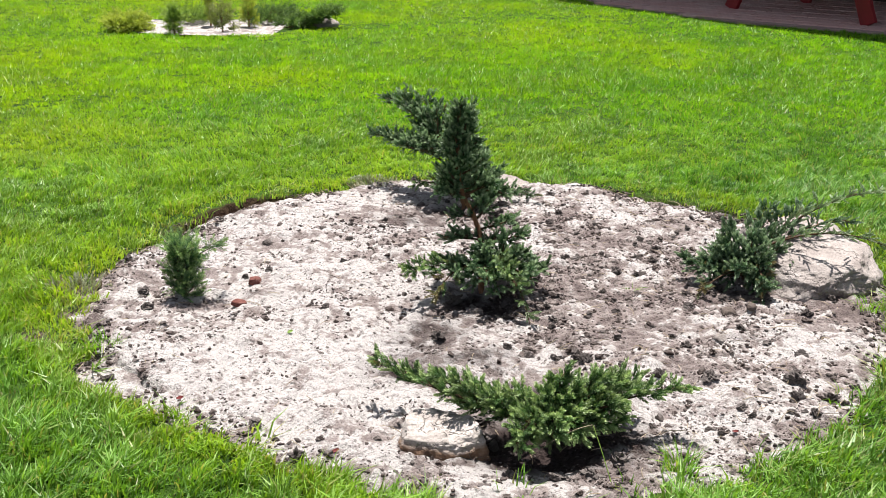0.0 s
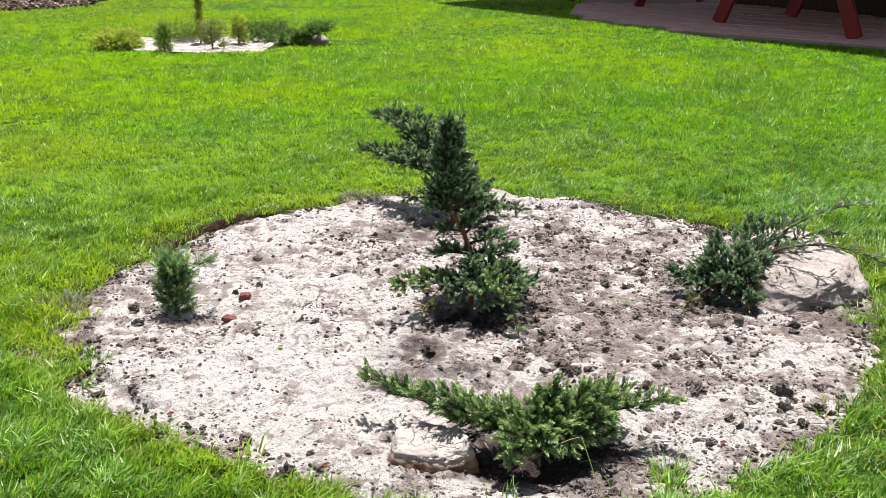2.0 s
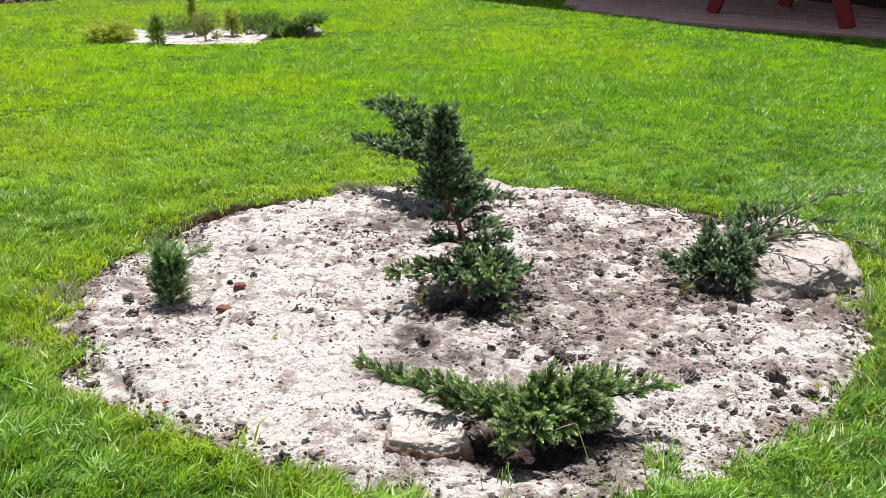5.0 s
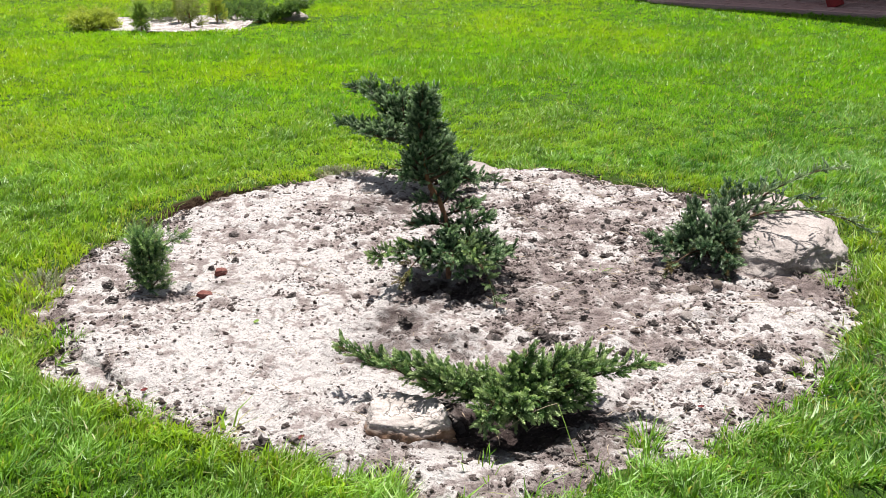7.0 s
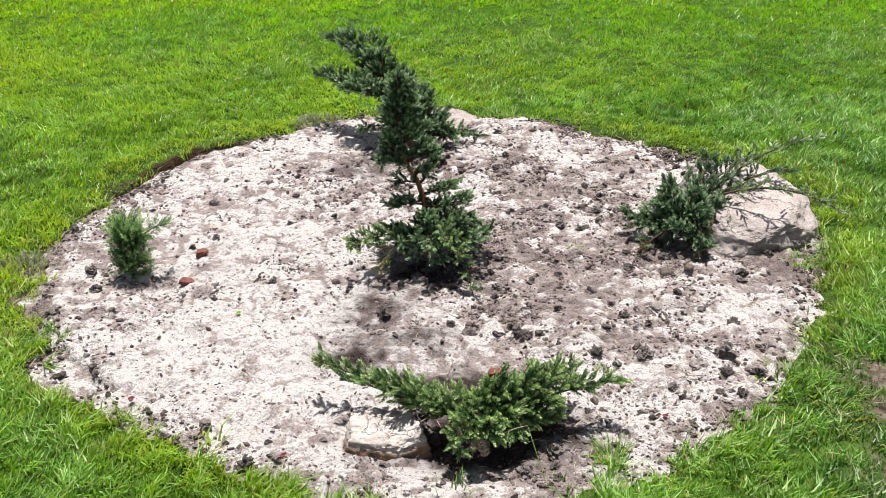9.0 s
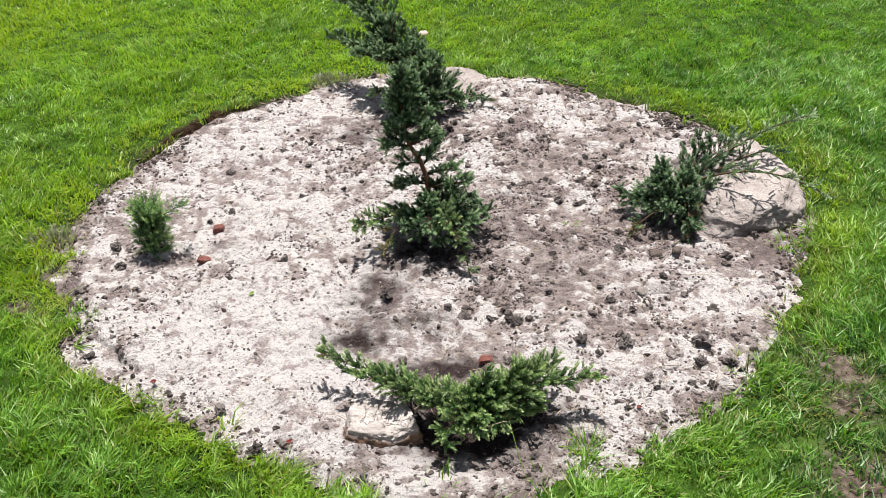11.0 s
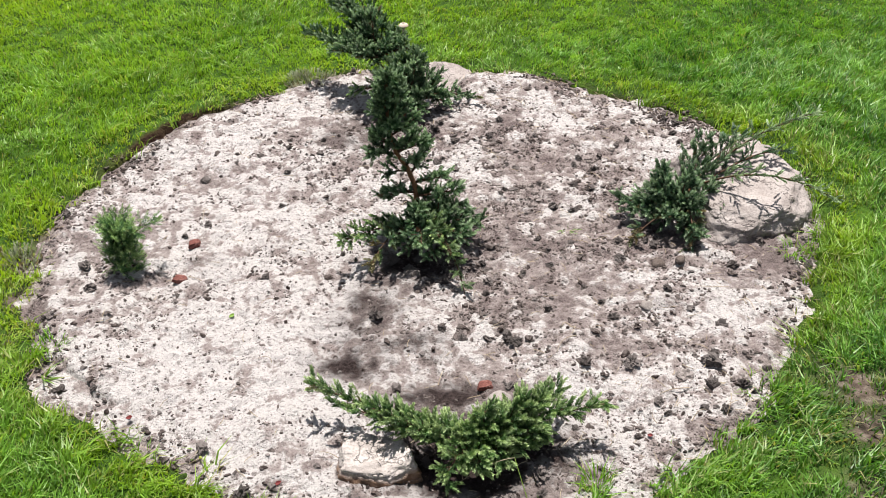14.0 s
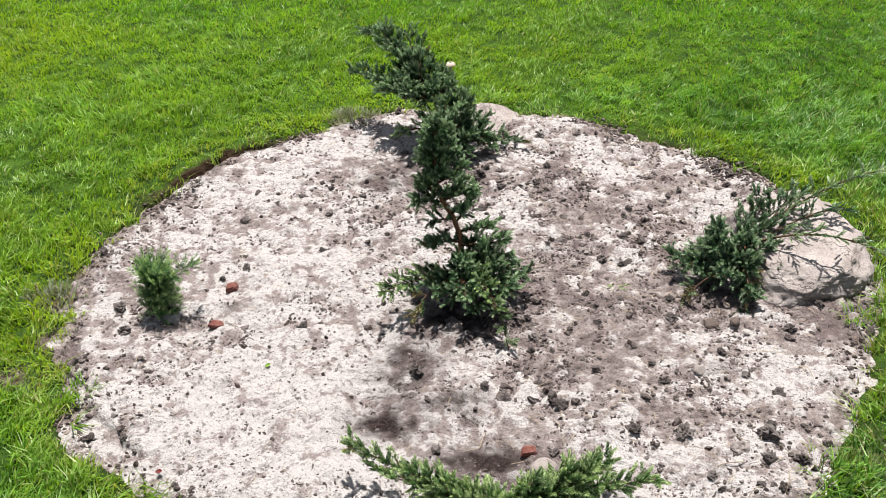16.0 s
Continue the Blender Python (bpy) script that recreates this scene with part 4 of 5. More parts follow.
# ---- conifers ----
def sprig_shapes(count, needles, length, needle, width, spread, seed):
    """Shoots with needles in whorls, pointing along +z."""
    g = np.random.default_rng(seed)
    out = []
    for _ in range(count):
        vs, fs, tn = [], [], []
        for i in range(needles):
            u = (i + 0.5) / needles
            a = i * 2.399 + g.normal(0, 0.35)
            tilt = spread * (1.15 - 0.75 * u) + g.normal(0, 0.12)
            way = np.array([math.cos(a) * math.sin(tilt), math.sin(a) * math.sin(tilt), math.cos(tilt)])
            side = np.array([-math.sin(a), math.cos(a), 0.0])
            base = np.array([0, 0, u * length])
            ln = needle * g.uniform(0.75, 1.2) * (1.0 - 0.25 * u)
            mid = base + way * ln * 0.45
            up = np.cross(side, way) * width * 0.25
            k = len(vs)
            vs += [base, mid + side * width / 2 + up, mid - side * width / 2 + up, base + way * ln]
            fs += [(k, k + 1, k + 3), (k, k + 3, k + 2)]
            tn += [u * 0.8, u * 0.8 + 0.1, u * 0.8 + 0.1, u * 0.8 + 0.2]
        out.append((np.array(vs), np.array(fs), np.array(tn)))
    return out


SPRIG = {
    "squamata": sprig_shapes(10, 26, 0.032, 0.0115, 0.0053, 0.80, 71),
    "long": sprig_shapes(8, 24, 0.034, 0.0085, 0.0036, 0.62, 72),
    "soft": sprig_shapes(8, 30, 0.045, 0.0135, 0.0027, 1.0, 73),
    "fresh": sprig_shapes(10, 26, 0.035, 0.0118, 0.0052, 0.78, 75),
    "arm": sprig_shapes(8, 24, 0.034, 0.0080, 0.0052, 0.5, 76),
    "far": sprig_shapes(6, 10, 0.060, 0.026, 0.008, 0.9, 74),
}


def foliage(spots, kind, g, size=1.0, brown=0.0):
    """Sprigs at (place, way, scale, lightness) as one set of arrays."""
    out = []
    for place, way, s, light in spots:
        sv, sf, tn = SPRIG[kind][g.integers(len(SPRIG[kind]))]
        r = turn_to(way, g.uniform(0, 6.28))
        n = len(sv)
        dry = np.full(n, g.uniform(0.35, 0.9) if g.random() < brown else 0.0)
        # tone rises outwards along shoot and limb, so the shrub's inner shade is in the colour
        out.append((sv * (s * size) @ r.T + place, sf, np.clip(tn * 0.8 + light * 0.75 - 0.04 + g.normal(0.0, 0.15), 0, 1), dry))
    return joined(out)


def branch_parts(p0, p1, arch, side, count, g, kind, flat=0.5, start=0.10, lift=0.22, sprigs=4, radius=0.004, tip=1.0, size=1.0, brown=0.005, droop=0.0, along=0):
    """One limb from p0 to p1: its wood and its sprays. arch: how far its middle bows up. side: length of the side twigs."""
    p0, p1 = np.asarray(p0, float), np.asarray(p1, float)
    mid = (p0 + p1) / 2 + np.array([0, 0, arch]) + g.normal(0, 0.006, 3)
    line = bezier(p0, mid, p1, 14)
    line[-3:, 2] -= droop * np.array([0.1, 0.45, 1.0])
    wood = [tube(line, np.linspace(radius, radius * 0.35, 14), 6)]
    spots = []
    axis_way = (p1 - p0) / (np.linalg.norm(p1 - p0) + 1e-9)
    across = np.cross(axis_way, (0, 0, 1.0))
    across /= np.linalg.norm(across) + 1e-6
    for i in range(count):
        u = start + (1 - start) * (i + g.random() * 0.6) / count
        k = min(int(u * 13), 12)
        o = line[k] + (line[k + 1] - line[k]) * (u * 13 - k)
        fwd = line[k + 1] - line[k]
        fwd /= np.linalg.norm(fwd) + 1e-9
        way = fwd * g.uniform(0.5, 0.95) + across * (1 if i % 2 else -1) * g.uniform(0.35, 0.95) + np.array([0, 0, 1.0]) * g.normal(lift, 0.35 * (1.2 - flat))
        way += g.normal(0, 0.18, 3)
        way /= np.linalg.norm(way)
        ln = side * (1 - 0.62 * u ** 1.6) * g.uniform(0.6, 1.15) * (0.75 + 0.5 * min(1, u * 3))
        end = o + way * ln + np.array([0, 0, 0.12 * ln])
        twig = bezier(o, (o + end) / 2 + np.array([0, 0, -0.05 * ln]), end, 5)
        wood.append(tube(twig, np.linspace(radius * 0.42, radius * 0.2, 5), 4))
        m2 = max(2, int(sprigs * (0.5 + ln / (side + 1e-6))))
        for j in range(m2):
            q = 0.18 + 0.8 * j / (m2 - 1)
            at = o + (end - o) * q + g.normal(0, 0.004, 3)
            w2 = way * 0.75 + g.normal(0, 0.42, 3) + np.array([0, 0, 0.32])
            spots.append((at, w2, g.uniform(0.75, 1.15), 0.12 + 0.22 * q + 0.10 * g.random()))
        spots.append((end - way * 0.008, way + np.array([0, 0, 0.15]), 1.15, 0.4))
    for j in range(along):                         # scaly shoots pressed along the limb itself
        q = start + (1 - start) * (j + 0.5) / along
        k = min(int(q * 13), 12)
        spots.append((line[k] + (line[k + 1] - line[k]) * (q * 13 - k), (line[k + 1] - line[k]) / 0.03 + g.normal(0, 0.35, 3), g.uniform(0.7, 1.0), 0.35))
    for j in range(5):
        q = 0.8 + 0.2 * j / 4
        k = min(int(q * 13), 12)
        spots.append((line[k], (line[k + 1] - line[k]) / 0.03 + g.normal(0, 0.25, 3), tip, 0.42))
    wv = joined(wood)
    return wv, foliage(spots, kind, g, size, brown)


def conifer(name, base, trunk, limbs, label, kind, needles, seed, radius=0.009, size=1.0, group="conifers in the bed", category="juniper"):
    """A shrub: an Empty at its base with a trunk and limbs, each limb carrying its sprays."""
    g = np.random.default_rng(seed)
    root = new(name)
    root.matrix_world = Matrix.Translation(base)
    tagged(root, label, category, group)
    b = np.array(base)
    tp = np.asarray(trunk, float) - b
    fine = np.stack([np.interp(np.linspace(0, 1, 16), np.linspace(0, 1, len(tp)), tp[:, i]) for i in range(3)], -1)
    fine[1:-1] += g.normal(0, 0.0022, (14, 3))
    tv, tf = tube(fine, np.linspace(radius, radius * 0.4, 16), 8)
    part("trunk", mesh_from("trunk", tv, tf, "bark", True), root, "reddish brown bark")
    for lm in limbs:
        p0, p1, how = lm
        how = dict(how)
        skin, shape = how.pop("skin", needles), how.pop("shape", kind)
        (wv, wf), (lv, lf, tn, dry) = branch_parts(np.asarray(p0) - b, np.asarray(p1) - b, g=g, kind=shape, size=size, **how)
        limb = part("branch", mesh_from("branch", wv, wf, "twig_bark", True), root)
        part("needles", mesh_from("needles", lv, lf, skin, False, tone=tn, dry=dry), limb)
    return root


def opts(arch=0.02, side=0.06, count=12, **more):
    return dict(arch=arch, side=side, count=count, **more)


def mound(core, reach, n, seed, low=0.05, side=0.055, count=9, **more):
    """Limbs that fill a rounded clump: from core to points on a half ball of the given reach (x, y, z)."""
    g = np.random.default_rng(seed)
    out = []
    for k in range(n):
        a = k * 2.399 + g.normal(0, 0.2)
        u = (k + 0.5) / n
        zz = low + (1 - low) * u
        rr = math.sqrt(max(0.0, 1 - zz * zz)) * g.uniform(0.6, 1.2)
        end = (core[0] + reach[0] * rr * math.cos(a), core[1] + reach[1] * rr * math.sin(a), core[2] + reach[2] * zz * g.uniform(0.65, 1.2))
        frm = (core[0] + 0.18 * (end[0] - core[0]), core[1] + 0.18 * (end[1] - core[1]), core[2] + 0.10 * (end[2] - core[2]))
        out.append((frm, end, opts(0.02 * (1 - u), side, count, **more)))
    return out


# the tall leaning juniper in the middle: a bare-stemmed leader with a dense skirt
T1 = ((0.13, 3.00, -0.02), (0.128, 3.05, 0.10), (0.121, 3.085, 0.17), (0.098, 3.09, 0.23), (0.062, 3.075, 0.31), (0.050, 3.06, 0.40), (0.052, 3.03, 0.51), (0.054, 3.00, 0.58))


def on_stem(z):
    """The place on the leaning stem at the height z."""
    zs = [p[2] for p in T1]
    return np.array([np.interp(z, zs, [p[i] for p in T1]) for i in range(3)])


F = (0.14, 3.00, 0.07)
limbs = [
    (F, (-0.108, 2.845, 0.112), opts(0.04, 0.042, 15, sprigs=3, start=0.2, skin="green_needles")),
    (F, (-0.03, 2.87, 0.10), opts(0.03, 0.04, 10, sprigs=3)),
    (F, (-0.025, 2.80, 0.045), opts(0.10, 0.022, 8, brown=0.75, droop=0.015, sprigs=2, skin="green_needles")),
    (F, (0.330, 2.97, 0.075), opts(0.04, 0.045, 15, sprigs=3)),
    (F, (0.29, 3.05, 0.065), opts(0.04, 0.045, 13, sprigs=3)),
    (F, (0.28, 2.87, 0.080), opts(0.05, 0.042, 13, sprigs=3)),
    (F, (0.225, 2.77, 0.10), opts(0.06, 0.05, 13, sprigs=3, skin="green_needles")),
    (F, (0.262, 2.70, 0.025), opts(0.13, 0.022, 11, sprigs=2, droop=0.02, skin="pale_needles")),
    (F, (0.14, 2.80, 0.105), opts(0.05, 0.045, 12, sprigs=3)),
    (F, (0.04, 2.84, 0.105), opts(0.04, 0.04, 9, sprigs=3)),
    (F, (0.10, 2.86, 0.060), opts(0.05, 0.04, 10, sprigs=3)),
    (F, (0.17, 2.83, 0.055), opts(0.05, 0.04, 10, sprigs=3)),
    (F, (0.06, 2.91, 0.070), opts(0.03, 0.04, 9, sprigs=3)),
    (F, (0.25, 2.87, 0.050), opts(0.05, 0.04, 10, sprigs=3)),
    (on_stem(0.10), (0.135, 2.92, 0.165), opts(0.0, 0.034, 9, sprigs=3)),
    *mound((0.180, 2.98, 0.05), (0.100, 0.135, 0.130), 9, 811, 0.08, 0.034, 7, sprigs=3),
    (on_stem(0.13), (0.270, 3.02, 0.178), opts(0.01, 0.034, 12, sprigs=3)),
    (on_stem(0.14), (0.02, 3.03, 0.155), opts(0.01, 0.030, 8, sprigs=3)),
    (on_stem(0.15), (0.045, 2.99, 0.185), opts(0.0, 0.028, 6, sprigs=2)),
    (on_stem(0.21), (0.03, 3.05, 0.225), opts(0.0, 0.024, 5, sprigs=2)),
    (on_stem(0.20), (0.178, 3.13, 0.305), opts(-0.02, 0.024, 9, sprigs=3)),
    (on_stem(0.17), (0.225, 3.04, 0.215), opts(0.0, 0.028, 9, sprigs=3)),
    (on_stem(0.23), (0.135, 3.05, 0.275), opts(-0.01, 0.024, 6, sprigs=2)),
    (on_stem(0.29), (0.165, 3.06, 0.335), opts(0.0, 0.030, 10, sprigs=3)),
    (on_stem(0.28), (-0.015, 3.03, 0.315), opts(0.0, 0.030, 9, sprigs=3)),
]
g = np.random.default_rng(812)
for k in range(19):                               # the crown of the leader, narrower upwards
    u = k / 18
    a = 0.7 + k * 2.399
    z = 0.285 + 0.245 * u
    reach = (0.076 - 0.044 * u) * g.uniform(0.7, 1.2)
    o = on_stem(z)
    limbs.append((o, o + np.array([reach * math.cos(a) + 0.008, reach * math.sin(a), 0.042 + 0.02 * g.random()]), opts(-0.010, 0.026, 7, sprigs=3)))
limbs.append((on_stem(0.53), (0.057, 2.995, 0.588), opts(0.0, 0.020, 7, sprigs=2)))
limbs.append((on_stem(0.50), (0.088, 3.01, 0.555), opts(-0.01, 0.020, 6, sprigs=2)))
conifer("juniper", (0.13, 3.00, -0.015), T1, limbs, "tall leaning blue-green juniper with a bare reddish stem", "squamata", "blue_needles", 81, 0.010, 0.88)

# the dense juniper behind it, with arms reaching back
limbs = [
    ((0.02, 4.00, 0.19), (-0.235, 4.24, 0.405), opts(0.03, 0.060, 24, droop=0.05, sprigs=4)),
    ((0.00, 4.00, 0.19), (-0.165, 4.20, 0.385), opts(0.03, 0.070, 20, sprigs=4)),
    ((0.02, 3.98, 0.15), (-0.300, 4.18, 0.225), opts(0.06, 0.055, 22, sprigs=4)),
    ((0.02, 3.98, 0.15), (-0.215, 4.13, 0.215), opts(0.05, 0.060, 18, sprigs=4)),
    ((0.0, 4.00, 0.2), (-0.07, 4.20, 0.375), opts(0.03, 0.075, 20, sprigs=4)),
    ((0.10, 3.88, 0.04), (0.365, 3.93, 0.035), opts(0.05, 0.050, 14, sprigs=3)),
    ((0.10, 3.88, 0.04), (0.28, 3.84, 0.05), opts(0.05, 0.05, 11, sprigs=3)),
    ((0.04, 3.95, 0.08), (-0.10, 3.93, 0.075), opts(0.02, 0.035, 7, sprigs=2, brown=0.2, skin="green_needles")),
    *mound((0.115, 3.90, 0.04), (0.135, 0.12, 0.225), 20, 821, 0.0, 0.052, 9, sprigs=4),
    *mound((-0.015, 4.04, 0.17), (0.14, 0.12, 0.175), 16, 822, 0.0, 0.055, 9, sprigs=4),
]
conifer("juniper", (0.09, 3.88, -0.02), ((0.09, 3.88, -0.02), (0.08, 3.92, 0.10), (0.03, 4.00, 0.20), (-0.03, 4.10, 0.30)), limbs, "dense dark blue-green juniper with arching arms", "squamata", "blue_needles", 82, 0.009, 0.9)

# the juniper beside the boulder, with two long shoots over it
B0 = (1.00, 3.06, 0.03)
limbs = [
    ((1.06, 3.12, 0.12), (1.51, 3.318, 0.24), opts(0.07, 0.034, 13, flat=0.95, start=0.2, sprigs=3, radius=0.004, skin="pale_needles", shape="arm", lift=0.1, along=26)),
    ((1.05, 3.08, 0.12), (1.45, 2.93, 0.135), opts(0.13, 0.036, 10, flat=0.98, start=0.15, sprigs=3, radius=0.0036, skin="pale_needles", shape="arm", lift=0.05, along=24)),
    ((1.05, 3.10, 0.09), (1.36, 3.20, 0.17), opts(0.06, 0.04, 8, start=0.2, sprigs=3, skin="grey_needles", shape="arm", lift=0.1, along=12)),
    (B0, (1.22, 3.27, 0.19), opts(0.06, 0.06, 16)),
    (B0, (1.10, 3.24, 0.18), opts(0.05, 0.06, 14)),
    (B0, (0.80, 3.10, 0.05), opts(0.06, 0.055, 14)),
    (B0, (0.83, 3.04, 0.05), opts(0.05, 0.055, 12)),
    (B0, (0.99, 2.86, 0.015), opts(0.12, 0.04, 12, brown=0.15, droop=0.02)),
    (B0, (0.80, 2.92, 0.01), opts(0.06, 0.025, 5, brown=0.6, sprigs=3)),
    *mound((0.985, 3.05, 0.02), (0.14, 0.115, 0.17), 19, 831, 0.0, 0.045, 7),
]
conifer("juniper", (1.00, 3.06, -0.02), ((1.00, 3.06, -0.02), (1.01, 3.07, 0.05), (1.03, 3.10, 0.10)), limbs, "spreading grey-green juniper with long shoots over a boulder", "squamata", "grey_needles", 83, 0.010, 0.95)

# the low fresh green juniper at the front
S0, S1 = (0.26, 2.05, 0.045), (0.20, 2.05, 0.05)
limbs = [
    (S1, (-0.170, 2.222, 0.122), opts(-0.01, 0.028, 16, flat=0.8, start=0.1, sprigs=2, along=10)),
    (S1, (-0.085, 2.14, 0.120), opts(0.01, 0.038, 13, sprigs=2)),
    (S1, (-0.015, 2.11, 0.135), opts(0.02, 0.034, 10, sprigs=2)),
    (S1, (-0.005, 2.11, 0.100), opts(0.02, 0.036, 10, sprigs=2)),
    (S1, (0.045, 2.08, 0.130), opts(0.01, 0.038, 10, sprigs=3)),
    (S1, (0.06, 2.10, 0.060), opts(0.02, 0.034, 9, sprigs=2)),
    (S1, (0.115, 2.04, 0.120), opts(0.01, 0.036, 9, sprigs=3)),
    (S1, (0.16, 2.12, 0.045), opts(0.02, 0.034, 9, sprigs=2)),
    (S0, (0.30, 2.14, 0.045), opts(0.02, 0.036, 10, sprigs=3)),
    (S0, (0.39, 2.14, 0.045), opts(0.02, 0.036, 10, sprigs=3)),
    (S0, (0.25, 2.00, 0.035), opts(0.02, 0.034, 9, sprigs=3)),
    (S0, (0.575, 2.10, 0.115), opts(0.02, 0.022, 14, flat=0.8, start=0.15, sprigs=2, along=8)),
    (S0, (0.475, 2.18, 0.085), opts(0.04, 0.040, 13, sprigs=3)),
    (S0, (0.375, 2.09, 0.128), opts(0.0, 0.044, 13, sprigs=4)),
    (S0, (0.40, 2.05, 0.095), opts(0.02, 0.044, 12, sprigs=3)),
    (S0, (0.47, 2.10, 0.105), opts(0.02, 0.040, 12, sprigs=3)),
    (S0, (0.425, 2.12, 0.122), opts(0.01, 0.044, 13, sprigs=4)),
    (S0, (0.43, 2.07, 0.055), opts(0.04, 0.034, 9, sprigs=2)),
    (S0, (0.36, 2.02, 0.060), opts(0.04, 0.036, 9, sprigs=2)),
    (S0, (0.165, 1.905, 0.078), opts(0.07, 0.034, 15, sprigs=3, flat=0.8)),
    (S0, (0.245, 1.935, 0.085), opts(0.05, 0.036, 11, sprigs=3)),
    (S0, (0.305, 1.97, 0.075), opts(0.05, 0.036, 10, sprigs=2)),
    (S0, (0.20, 1.985, 0.045), opts(0.03, 0.034, 9, sprigs=2)),
    (S0, (0.32, 1.995, 0.040), opts(0.03, 0.034, 9, sprigs=2)),
    (S0, (0.40, 2.06, 0.035), opts(0.03, 0.034, 9, sprigs=2)),
    (S0, (0.270, 2.025, 0.182), opts(0.0, 0.034, 13, sprigs=3)),
    (S0, (0.235, 2.005, 0.142), opts(0.0, 0.032, 9, sprigs=3)),
    (S0, (0.305, 2.03, 0.145), opts(0.0, 0.032, 9, sprigs=3)),
    (S0, (0.175, 2.03, 0.128), opts(0.01, 0.034, 9, sprigs=3)),
]
conifer("juniper", (0.27, 2.13, -0.03), ((0.27, 2.13, -0.04), (0.268, 2.10, 0.015), (0.26, 2.05, 0.05)), limbs, "low spreading fresh green juniper beside a flat stone", "fresh", "green_needles", 84, 0.006, 0.95)

# the small upright conifer
C0 = (-0.785, 2.89, 0.0)
g = np.random.default_rng(85)
limbs = []
for k in range(34):
    a, hgt = k * 2.399, 0.005 + 0.15 * (k / 34) ** 0.9
    r = 0.056 * (1 - 0.35 * k / 34) * g.uniform(0.6, 1.1)
    limbs.append(((C0[0], C0[1], hgt * 0.8), (C0[0] + r * math.cos(a), C0[1] + r * math.sin(a), hgt + 0.035 * min(1.0, k / 16) + 0.02 * g.random()), opts(-0.005, 0.03, 4, radius=0.0016, sprigs=2, lift=0.5)))
limbs.append(((C0[0], C0[1], 0.11), (C0[0] + 0.115, C0[1] + 0.02, 0.175), opts(0.02, 0.025, 6, radius=0.002, sprigs=3)))
limbs.append(((C0[0], C0[1], 0.10), (C0[0] - 0.01, C0[1], 0.195), opts(0.0, 0.03, 6, radius=0.002)))
conifer("dwarf_conifer", C0, (C0, (C0[0], C0[1], 0.07), (C0[0] - 0.005, C0[1], 0.16)), limbs, "small upright soft blue-green dwarf conifer", "soft", "teal_needles", 86, 0.005, 0.8, category="conifer")

# ---- grey herb clumps at the bed's edge ----
def herb_clump(x, y, r, h, seed, label, n=160):
    g = np.random.default_rng(seed)
    spots = []
    for _ in range(n):
        a, q = g.uniform(0, 6.28), r * math.sqrt(g.random())
        way = np.array([math.cos(a) * q / r * 0.8, math.sin(a) * q / r * 0.8, 1.0]) + g.normal(0, 0.3, 3)
        spots.append((np.array([math.cos(a) * q, math.sin(a) * q * 0.7, h * 0.3 * g.random()]), way, g.uniform(0.6, 1.2) * h / 0.04, 0.35 * g.random()))
    lv, lf, tn, dry = foliage(spots, "long", g, 1.0, 0.15)
    z = float(lawn_z(np.array([x]), np.array([y]))[0]) - 0.005
    thing("herb_clump", mesh_from("herb_clump", lv, lf, "herb", False, tone=tn, dry=dry), label, "herb", "herb clumps", at=(x, y, z))


herb_clump(-0.30, 4.20, 0.11, 0.034, 91, "pale grey-green woolly herb clump at the sand's edge", 330)
herb_clump(-1.15, 2.97, 0.08, 0.04, 92, "thin grey-green herb clump in the lawn's edge", 90)

# ---- the far bed ----
v, f = sheet(np.arange(-3.4, -0.9, 0.03), np.arange(8.4, 10.3, 0.03), lambda x, y: 0.012 + 0.02 * smooth_noise(x, y, 4, 15), lambda x, y: inside_far(x, y) > -0.01)
thing("far_sand_bed", mesh_from("far_sand_bed", v, f, "sand", True, soil=np.full(len(v), 0.2), damp_shade=np.zeros(len(v))), "small far planting bed of pale sand", "planting bed", kind="structure")


def far_shrub(name, x, y, h, r, count, material, label, seed, top=0.4, lean=0.0, category="conifer"):
    """A small far shrub: limbs from a short trunk, narrower upwards."""
    g = np.random.default_rng(seed)
    lm = []
    for k in range(count):
        u = k / count
        a = k * 2.399
        q = r * (1 - (1 - top) * u) * g.uniform(0.45, 1.3)
        lm.append(((x + lean * u, y, 0.02 + 0.7 * h * u), (x + lean * (u + 0.2) + q * math.cos(a), y + q * math.sin(a), 0.03 + 0.85 * h * u + 0.06 * h), opts(0.0, r * 0.5, 4, radius=0.003, sprigs=3, start=0.3)))
    return conifer(name, (x, y, 0.0), ((x, y, 0.0), (x + lean * 0.5, y, h * 0.5), (x + lean, y, h * 0.9)), lm, label, "far", material, seed, 0.008, 0.9, "conifers in the far bed", category)


far_shrub("golden_shrub", -2.76, 8.97, 0.11, 0.16, 56, "gold_needles", "low golden-green conifer in the far bed", 101, 0.9)
far_shrub("dwarf_conifer", -2.30, 8.80, 0.24, 0.065, 12, "far_green", "small pointed green conifer in the far bed", 102, 0.2)
far_shrub("column_conifer", -2.12, 9.40, 0.60, 0.030, 14, "gold_needles", "thin upright olive conifer in the far bed", 103, 0.4)
far_shrub("dwarf_conifer", -1.93, 9.00, 0.24, 0.09, 12, "olive", "small open green conifer in the far bed", 104, 0.8)
far_shrub("golden_conifer", -1.76, 9.35, 0.25, 0.07, 10, "gold_needles", "small yellowish conifer in the far bed", 105, 0.4)
far_shrub("juniper", -1.44, 9.26, 0.16, 0.13, 44, "far_dark", "far spreading juniper rising to one side", 106, 0.4, 0.42, "juniper")
far_shrub("low_juniper", -1.64, 9.84, 0.05, 0.26, 46, "far_dark", "low dark green creeping juniper", 107, 0.9, 0, "juniper")
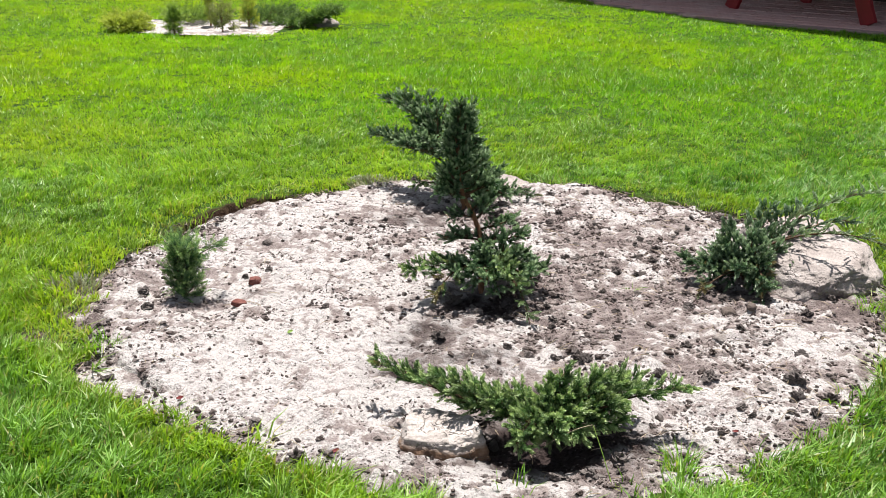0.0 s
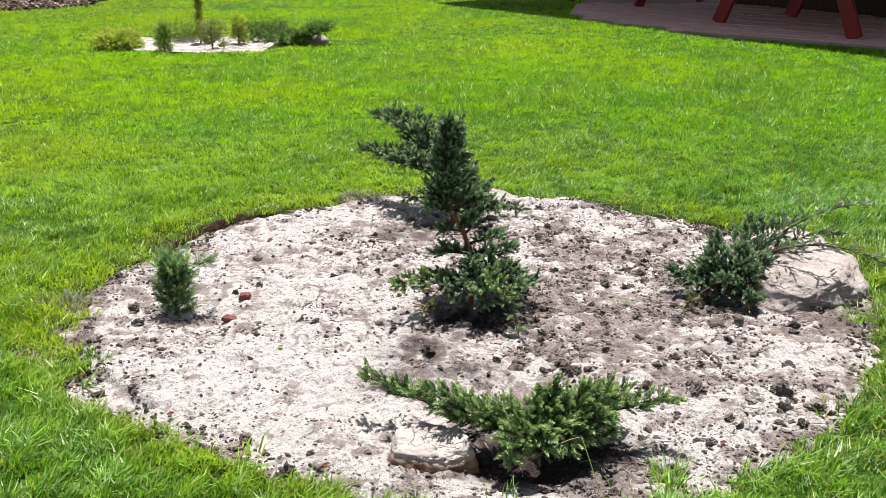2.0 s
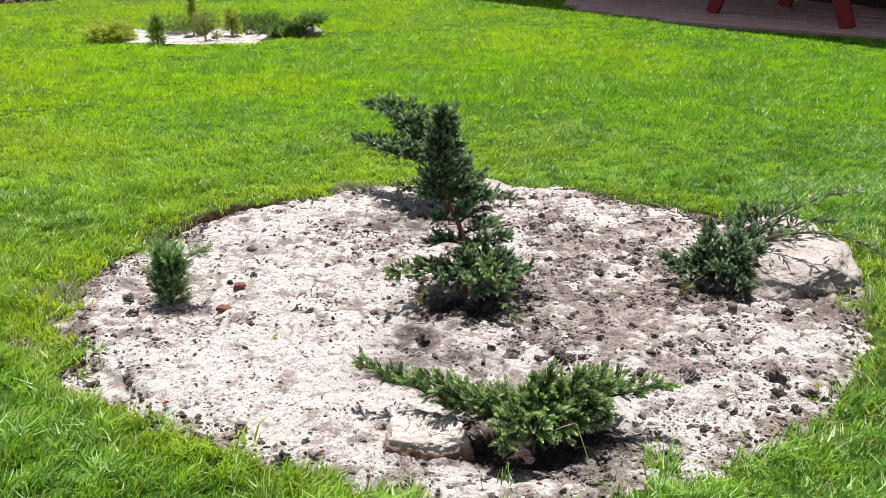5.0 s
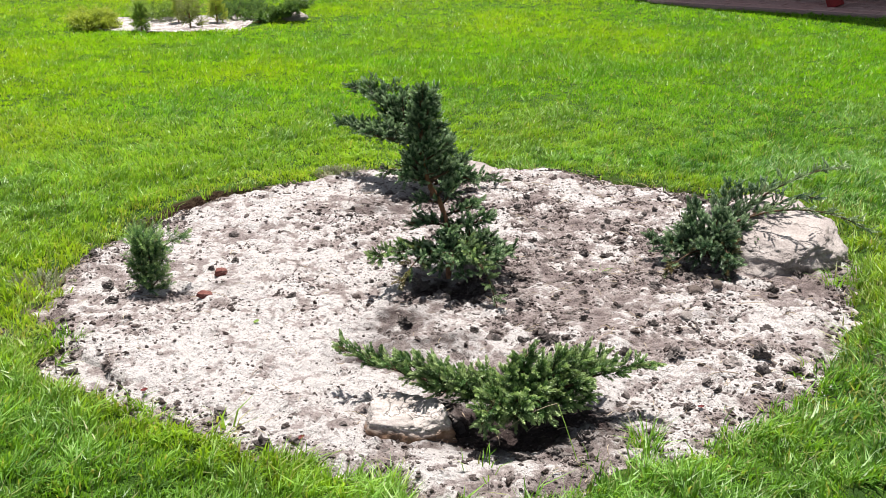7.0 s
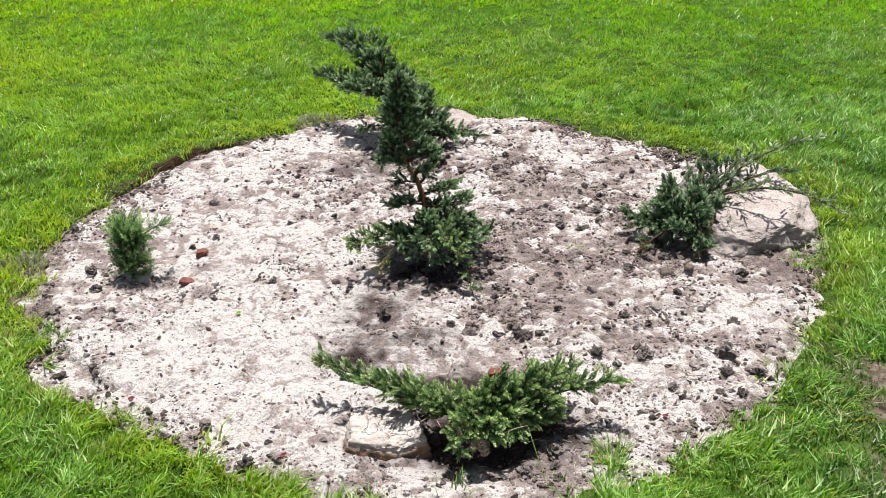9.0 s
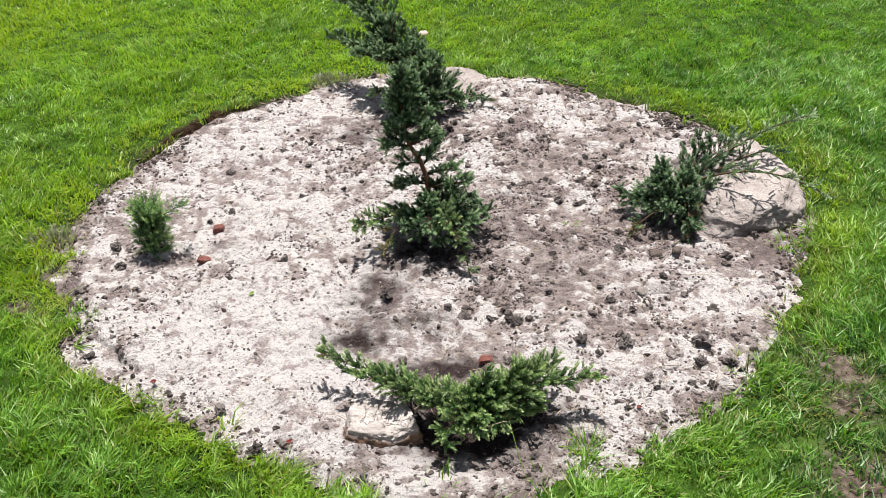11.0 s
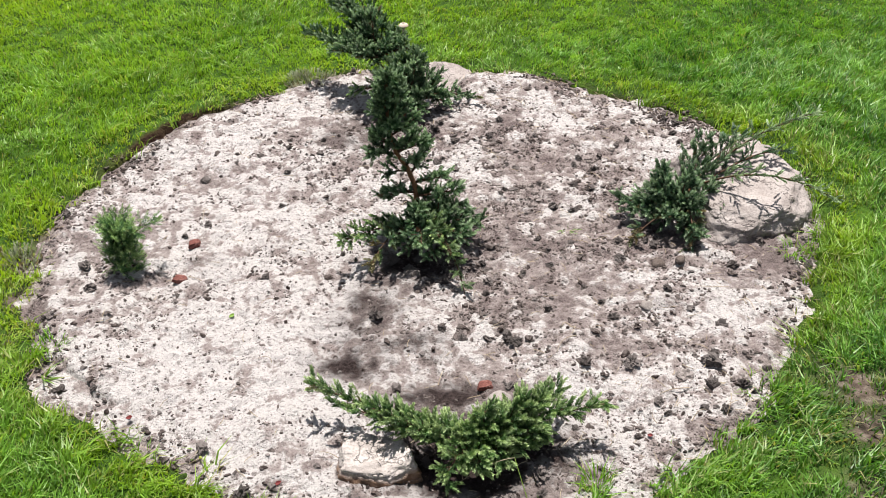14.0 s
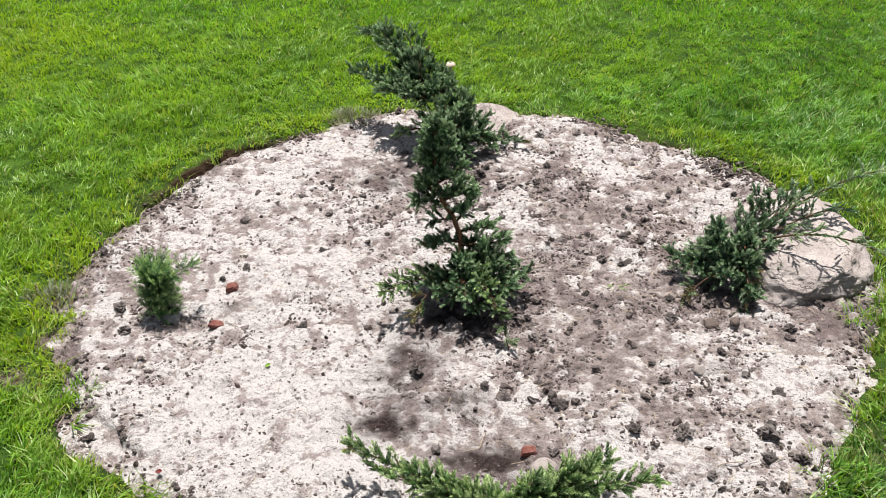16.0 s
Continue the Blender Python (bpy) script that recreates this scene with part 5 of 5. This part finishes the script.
far_shrub("low_juniper", -2.40, 9.78, 0.05, 0.24, 36, "far_green", "low dark green creeping juniper", 108, 0.9, 0, "juniper")
sv, sf = lump(3, (0.13, 0.10, 0.07), 0.2, 1.3, 61, 4)
thing("field_stone", mesh_from("field_stone", sv, sf, "granite", True), "grey stone at the far bed's end", "stone", at=pose(-1.07, 9.40, 0.03, 0, 0, 10))

# ---- bark mulch in the distance ----
g = np.random.default_rng(111)
x, y = g.uniform(-7, -4.1, 3200), g.uniform(12, 15, 3200)
ok = on_mulch(x, y)
x, y = x[ok], y[ok]
out = []
chip = lump(1, (0.035, 0.018, 0.008), 0.3, 1.5, 5, 1)
for i in range(len(x)):
    r = np.array(Euler(g.uniform(-0.7, 0.7, 3) + np.array([0, 0, g.uniform(0, 6)])).to_matrix())
    out.append((chip[0] @ r.T * g.uniform(0.7, 1.6) + (x[i], y[i], 0.02 + 0.02 * g.random()), chip[1], np.full(len(chip[0]), g.random() ** 1.5)))
v, f, tn = joined(out)
thing("bark_mulch", mesh_from("bark_mulch", v, f, "mulch", False, tone=tn), "dark brown bark mulch strewn on a far bed", "mulch", kind="stuff")

# ---- terrace, tables and the shaded timber wall ----
bm = bmesh.new()
outline = [*TERRACE, (9.0, 18.0), (2.6, 18.0)]
top = [bm.verts.new((px, py, 0.035)) for px, py in outline]
low = [bm.verts.new((px, py, -0.06)) for px, py in outline]
bm.faces.new(top)
for i in range(len(top)):
    k = (i + 1) % len(top)
    bm.faces.new((top[i], low[i], low[k], top[k]))
bmesh.ops.recalc_face_normals(bm, faces=bm.faces[:])
me = bpy.data.meshes.new("terrace")
bm.to_mesh(me)
bm.free()
me.materials.append(M["mortar"])
terrace = thing("terrace", me, "terrace of reddish concrete pavers beside the lawn", "terrace", kind="structure")


def picnic_table(a, b, depth, label):
    """An A-frame table with its near legs standing at a and b; its length runs away from the viewer."""
    a, b = np.array(a), np.array(b)
    across = (b - a) / np.linalg.norm(b - a)
    along = np.array([-across[1], across[0]])
    if along[1] < 0:
        along = -along
    width = float(np.linalg.norm(b - a))
    root = new("picnic_table")
    ang = math.degrees(math.atan2(across[1], across[0]))
    root.matrix_world = pose(*(a + b) / 2, 0.042, 0, 0, ang)
    tagged(root, label, "table", "red picnic tables")
    flip = 1 if (np.array([-across[1], across[0]]) @ along) > 0 else -1

    def piece(name, size, at):
        pv, pf = board(*size)
        ob = part(name, mesh_from(name, pv, pf, "red_paint"), root)
        ob.matrix_local = at

    slope = 24
    for yy in (0, depth * flip):
        piece("leg", (0.15, 0.05, 0.80), pose(-width / 2 + 0.02, yy, 0, 0, slope, 0))
        piece("leg", (0.15, 0.05, 0.80), pose(width / 2 - 0.02, yy, 0, 0, -slope, 0))
        piece("crossbeam", (width * 0.95, 0.05, 0.12), pose(0, yy + 0.055 * flip, 0.40))
    for k in range(5):
        piece("tabletop_board", (0.14, depth + 0.5, 0.04), pose((k - 2) * 0.148, depth * flip / 2, 0.735))
    for sx in (-1, 1):
        for k in range(2):
            piece("seat_board", (0.13, depth + 0.5, 0.04), pose(sx * (width / 2 - 0.12) + (k - 0.5) * 0.14, depth * flip / 2, 0.525))


picnic_table((3.04, 10.92), (3.98, 9.52), 1.2, "dark red painted timber picnic table on the terrace")
picnic_table((2.53, 12.7), (3.53, 13.45), 1.2, "dark red painted timber picnic table farther back")

shelter = new("garden_shelter")
shelter.matrix_world = pose(3.2, 10.92, 0.035, 0, 0, math.degrees(math.atan2(-0.8, 0.6)))
tagged(shelter, "dark brown timber garden shelter with a plank wall", "shelter")
for k in range(30):
    pv, pf = board(0.18, 0.03, 2.25)
    ob = part("plank", mesh_from("plank", pv, pf, "timber"), shelter)
    ob.matrix_local = pose(-1.3 + k * 0.183, 1.9, 0)
# unseen roof, added and sized so that its shadow covers the terrace
pv, pf = board(7.9, 5.56, 0.12)
ob = part("roof", mesh_from("roof", pv, pf, "timber"), shelter)
ob.matrix_local = pose(-0.35, 2.12, 2.25)

# pavers of the terrace
pv, pf = board(0.192, 0.192, 0.03, 0.006)
paver_mesh = mesh_from("paver", pv, pf, "paver")
turned = pose(0, 0, 0, 0, 0, -38)
for i in range(-30, 40):
    for j in range(-30, 40):
        p = turned @ Vector((i * 0.2 + (j % 2) * 0.1, j * 0.2, 0)) + Vector((3.0, 11.0, 0))
        if p.x < 5.0 and p.y < 13.2 and on_terrace(np.array(p.x - 0.04), np.array(p.y - 0.06)):
            ob = part("paver", paver_mesh, terrace)
            ob.matrix_world = Matrix.Translation((p.x, p.y, 0.012 + 0.003 * math.sin(i * 7.3 + j * 3.1))) @ turned
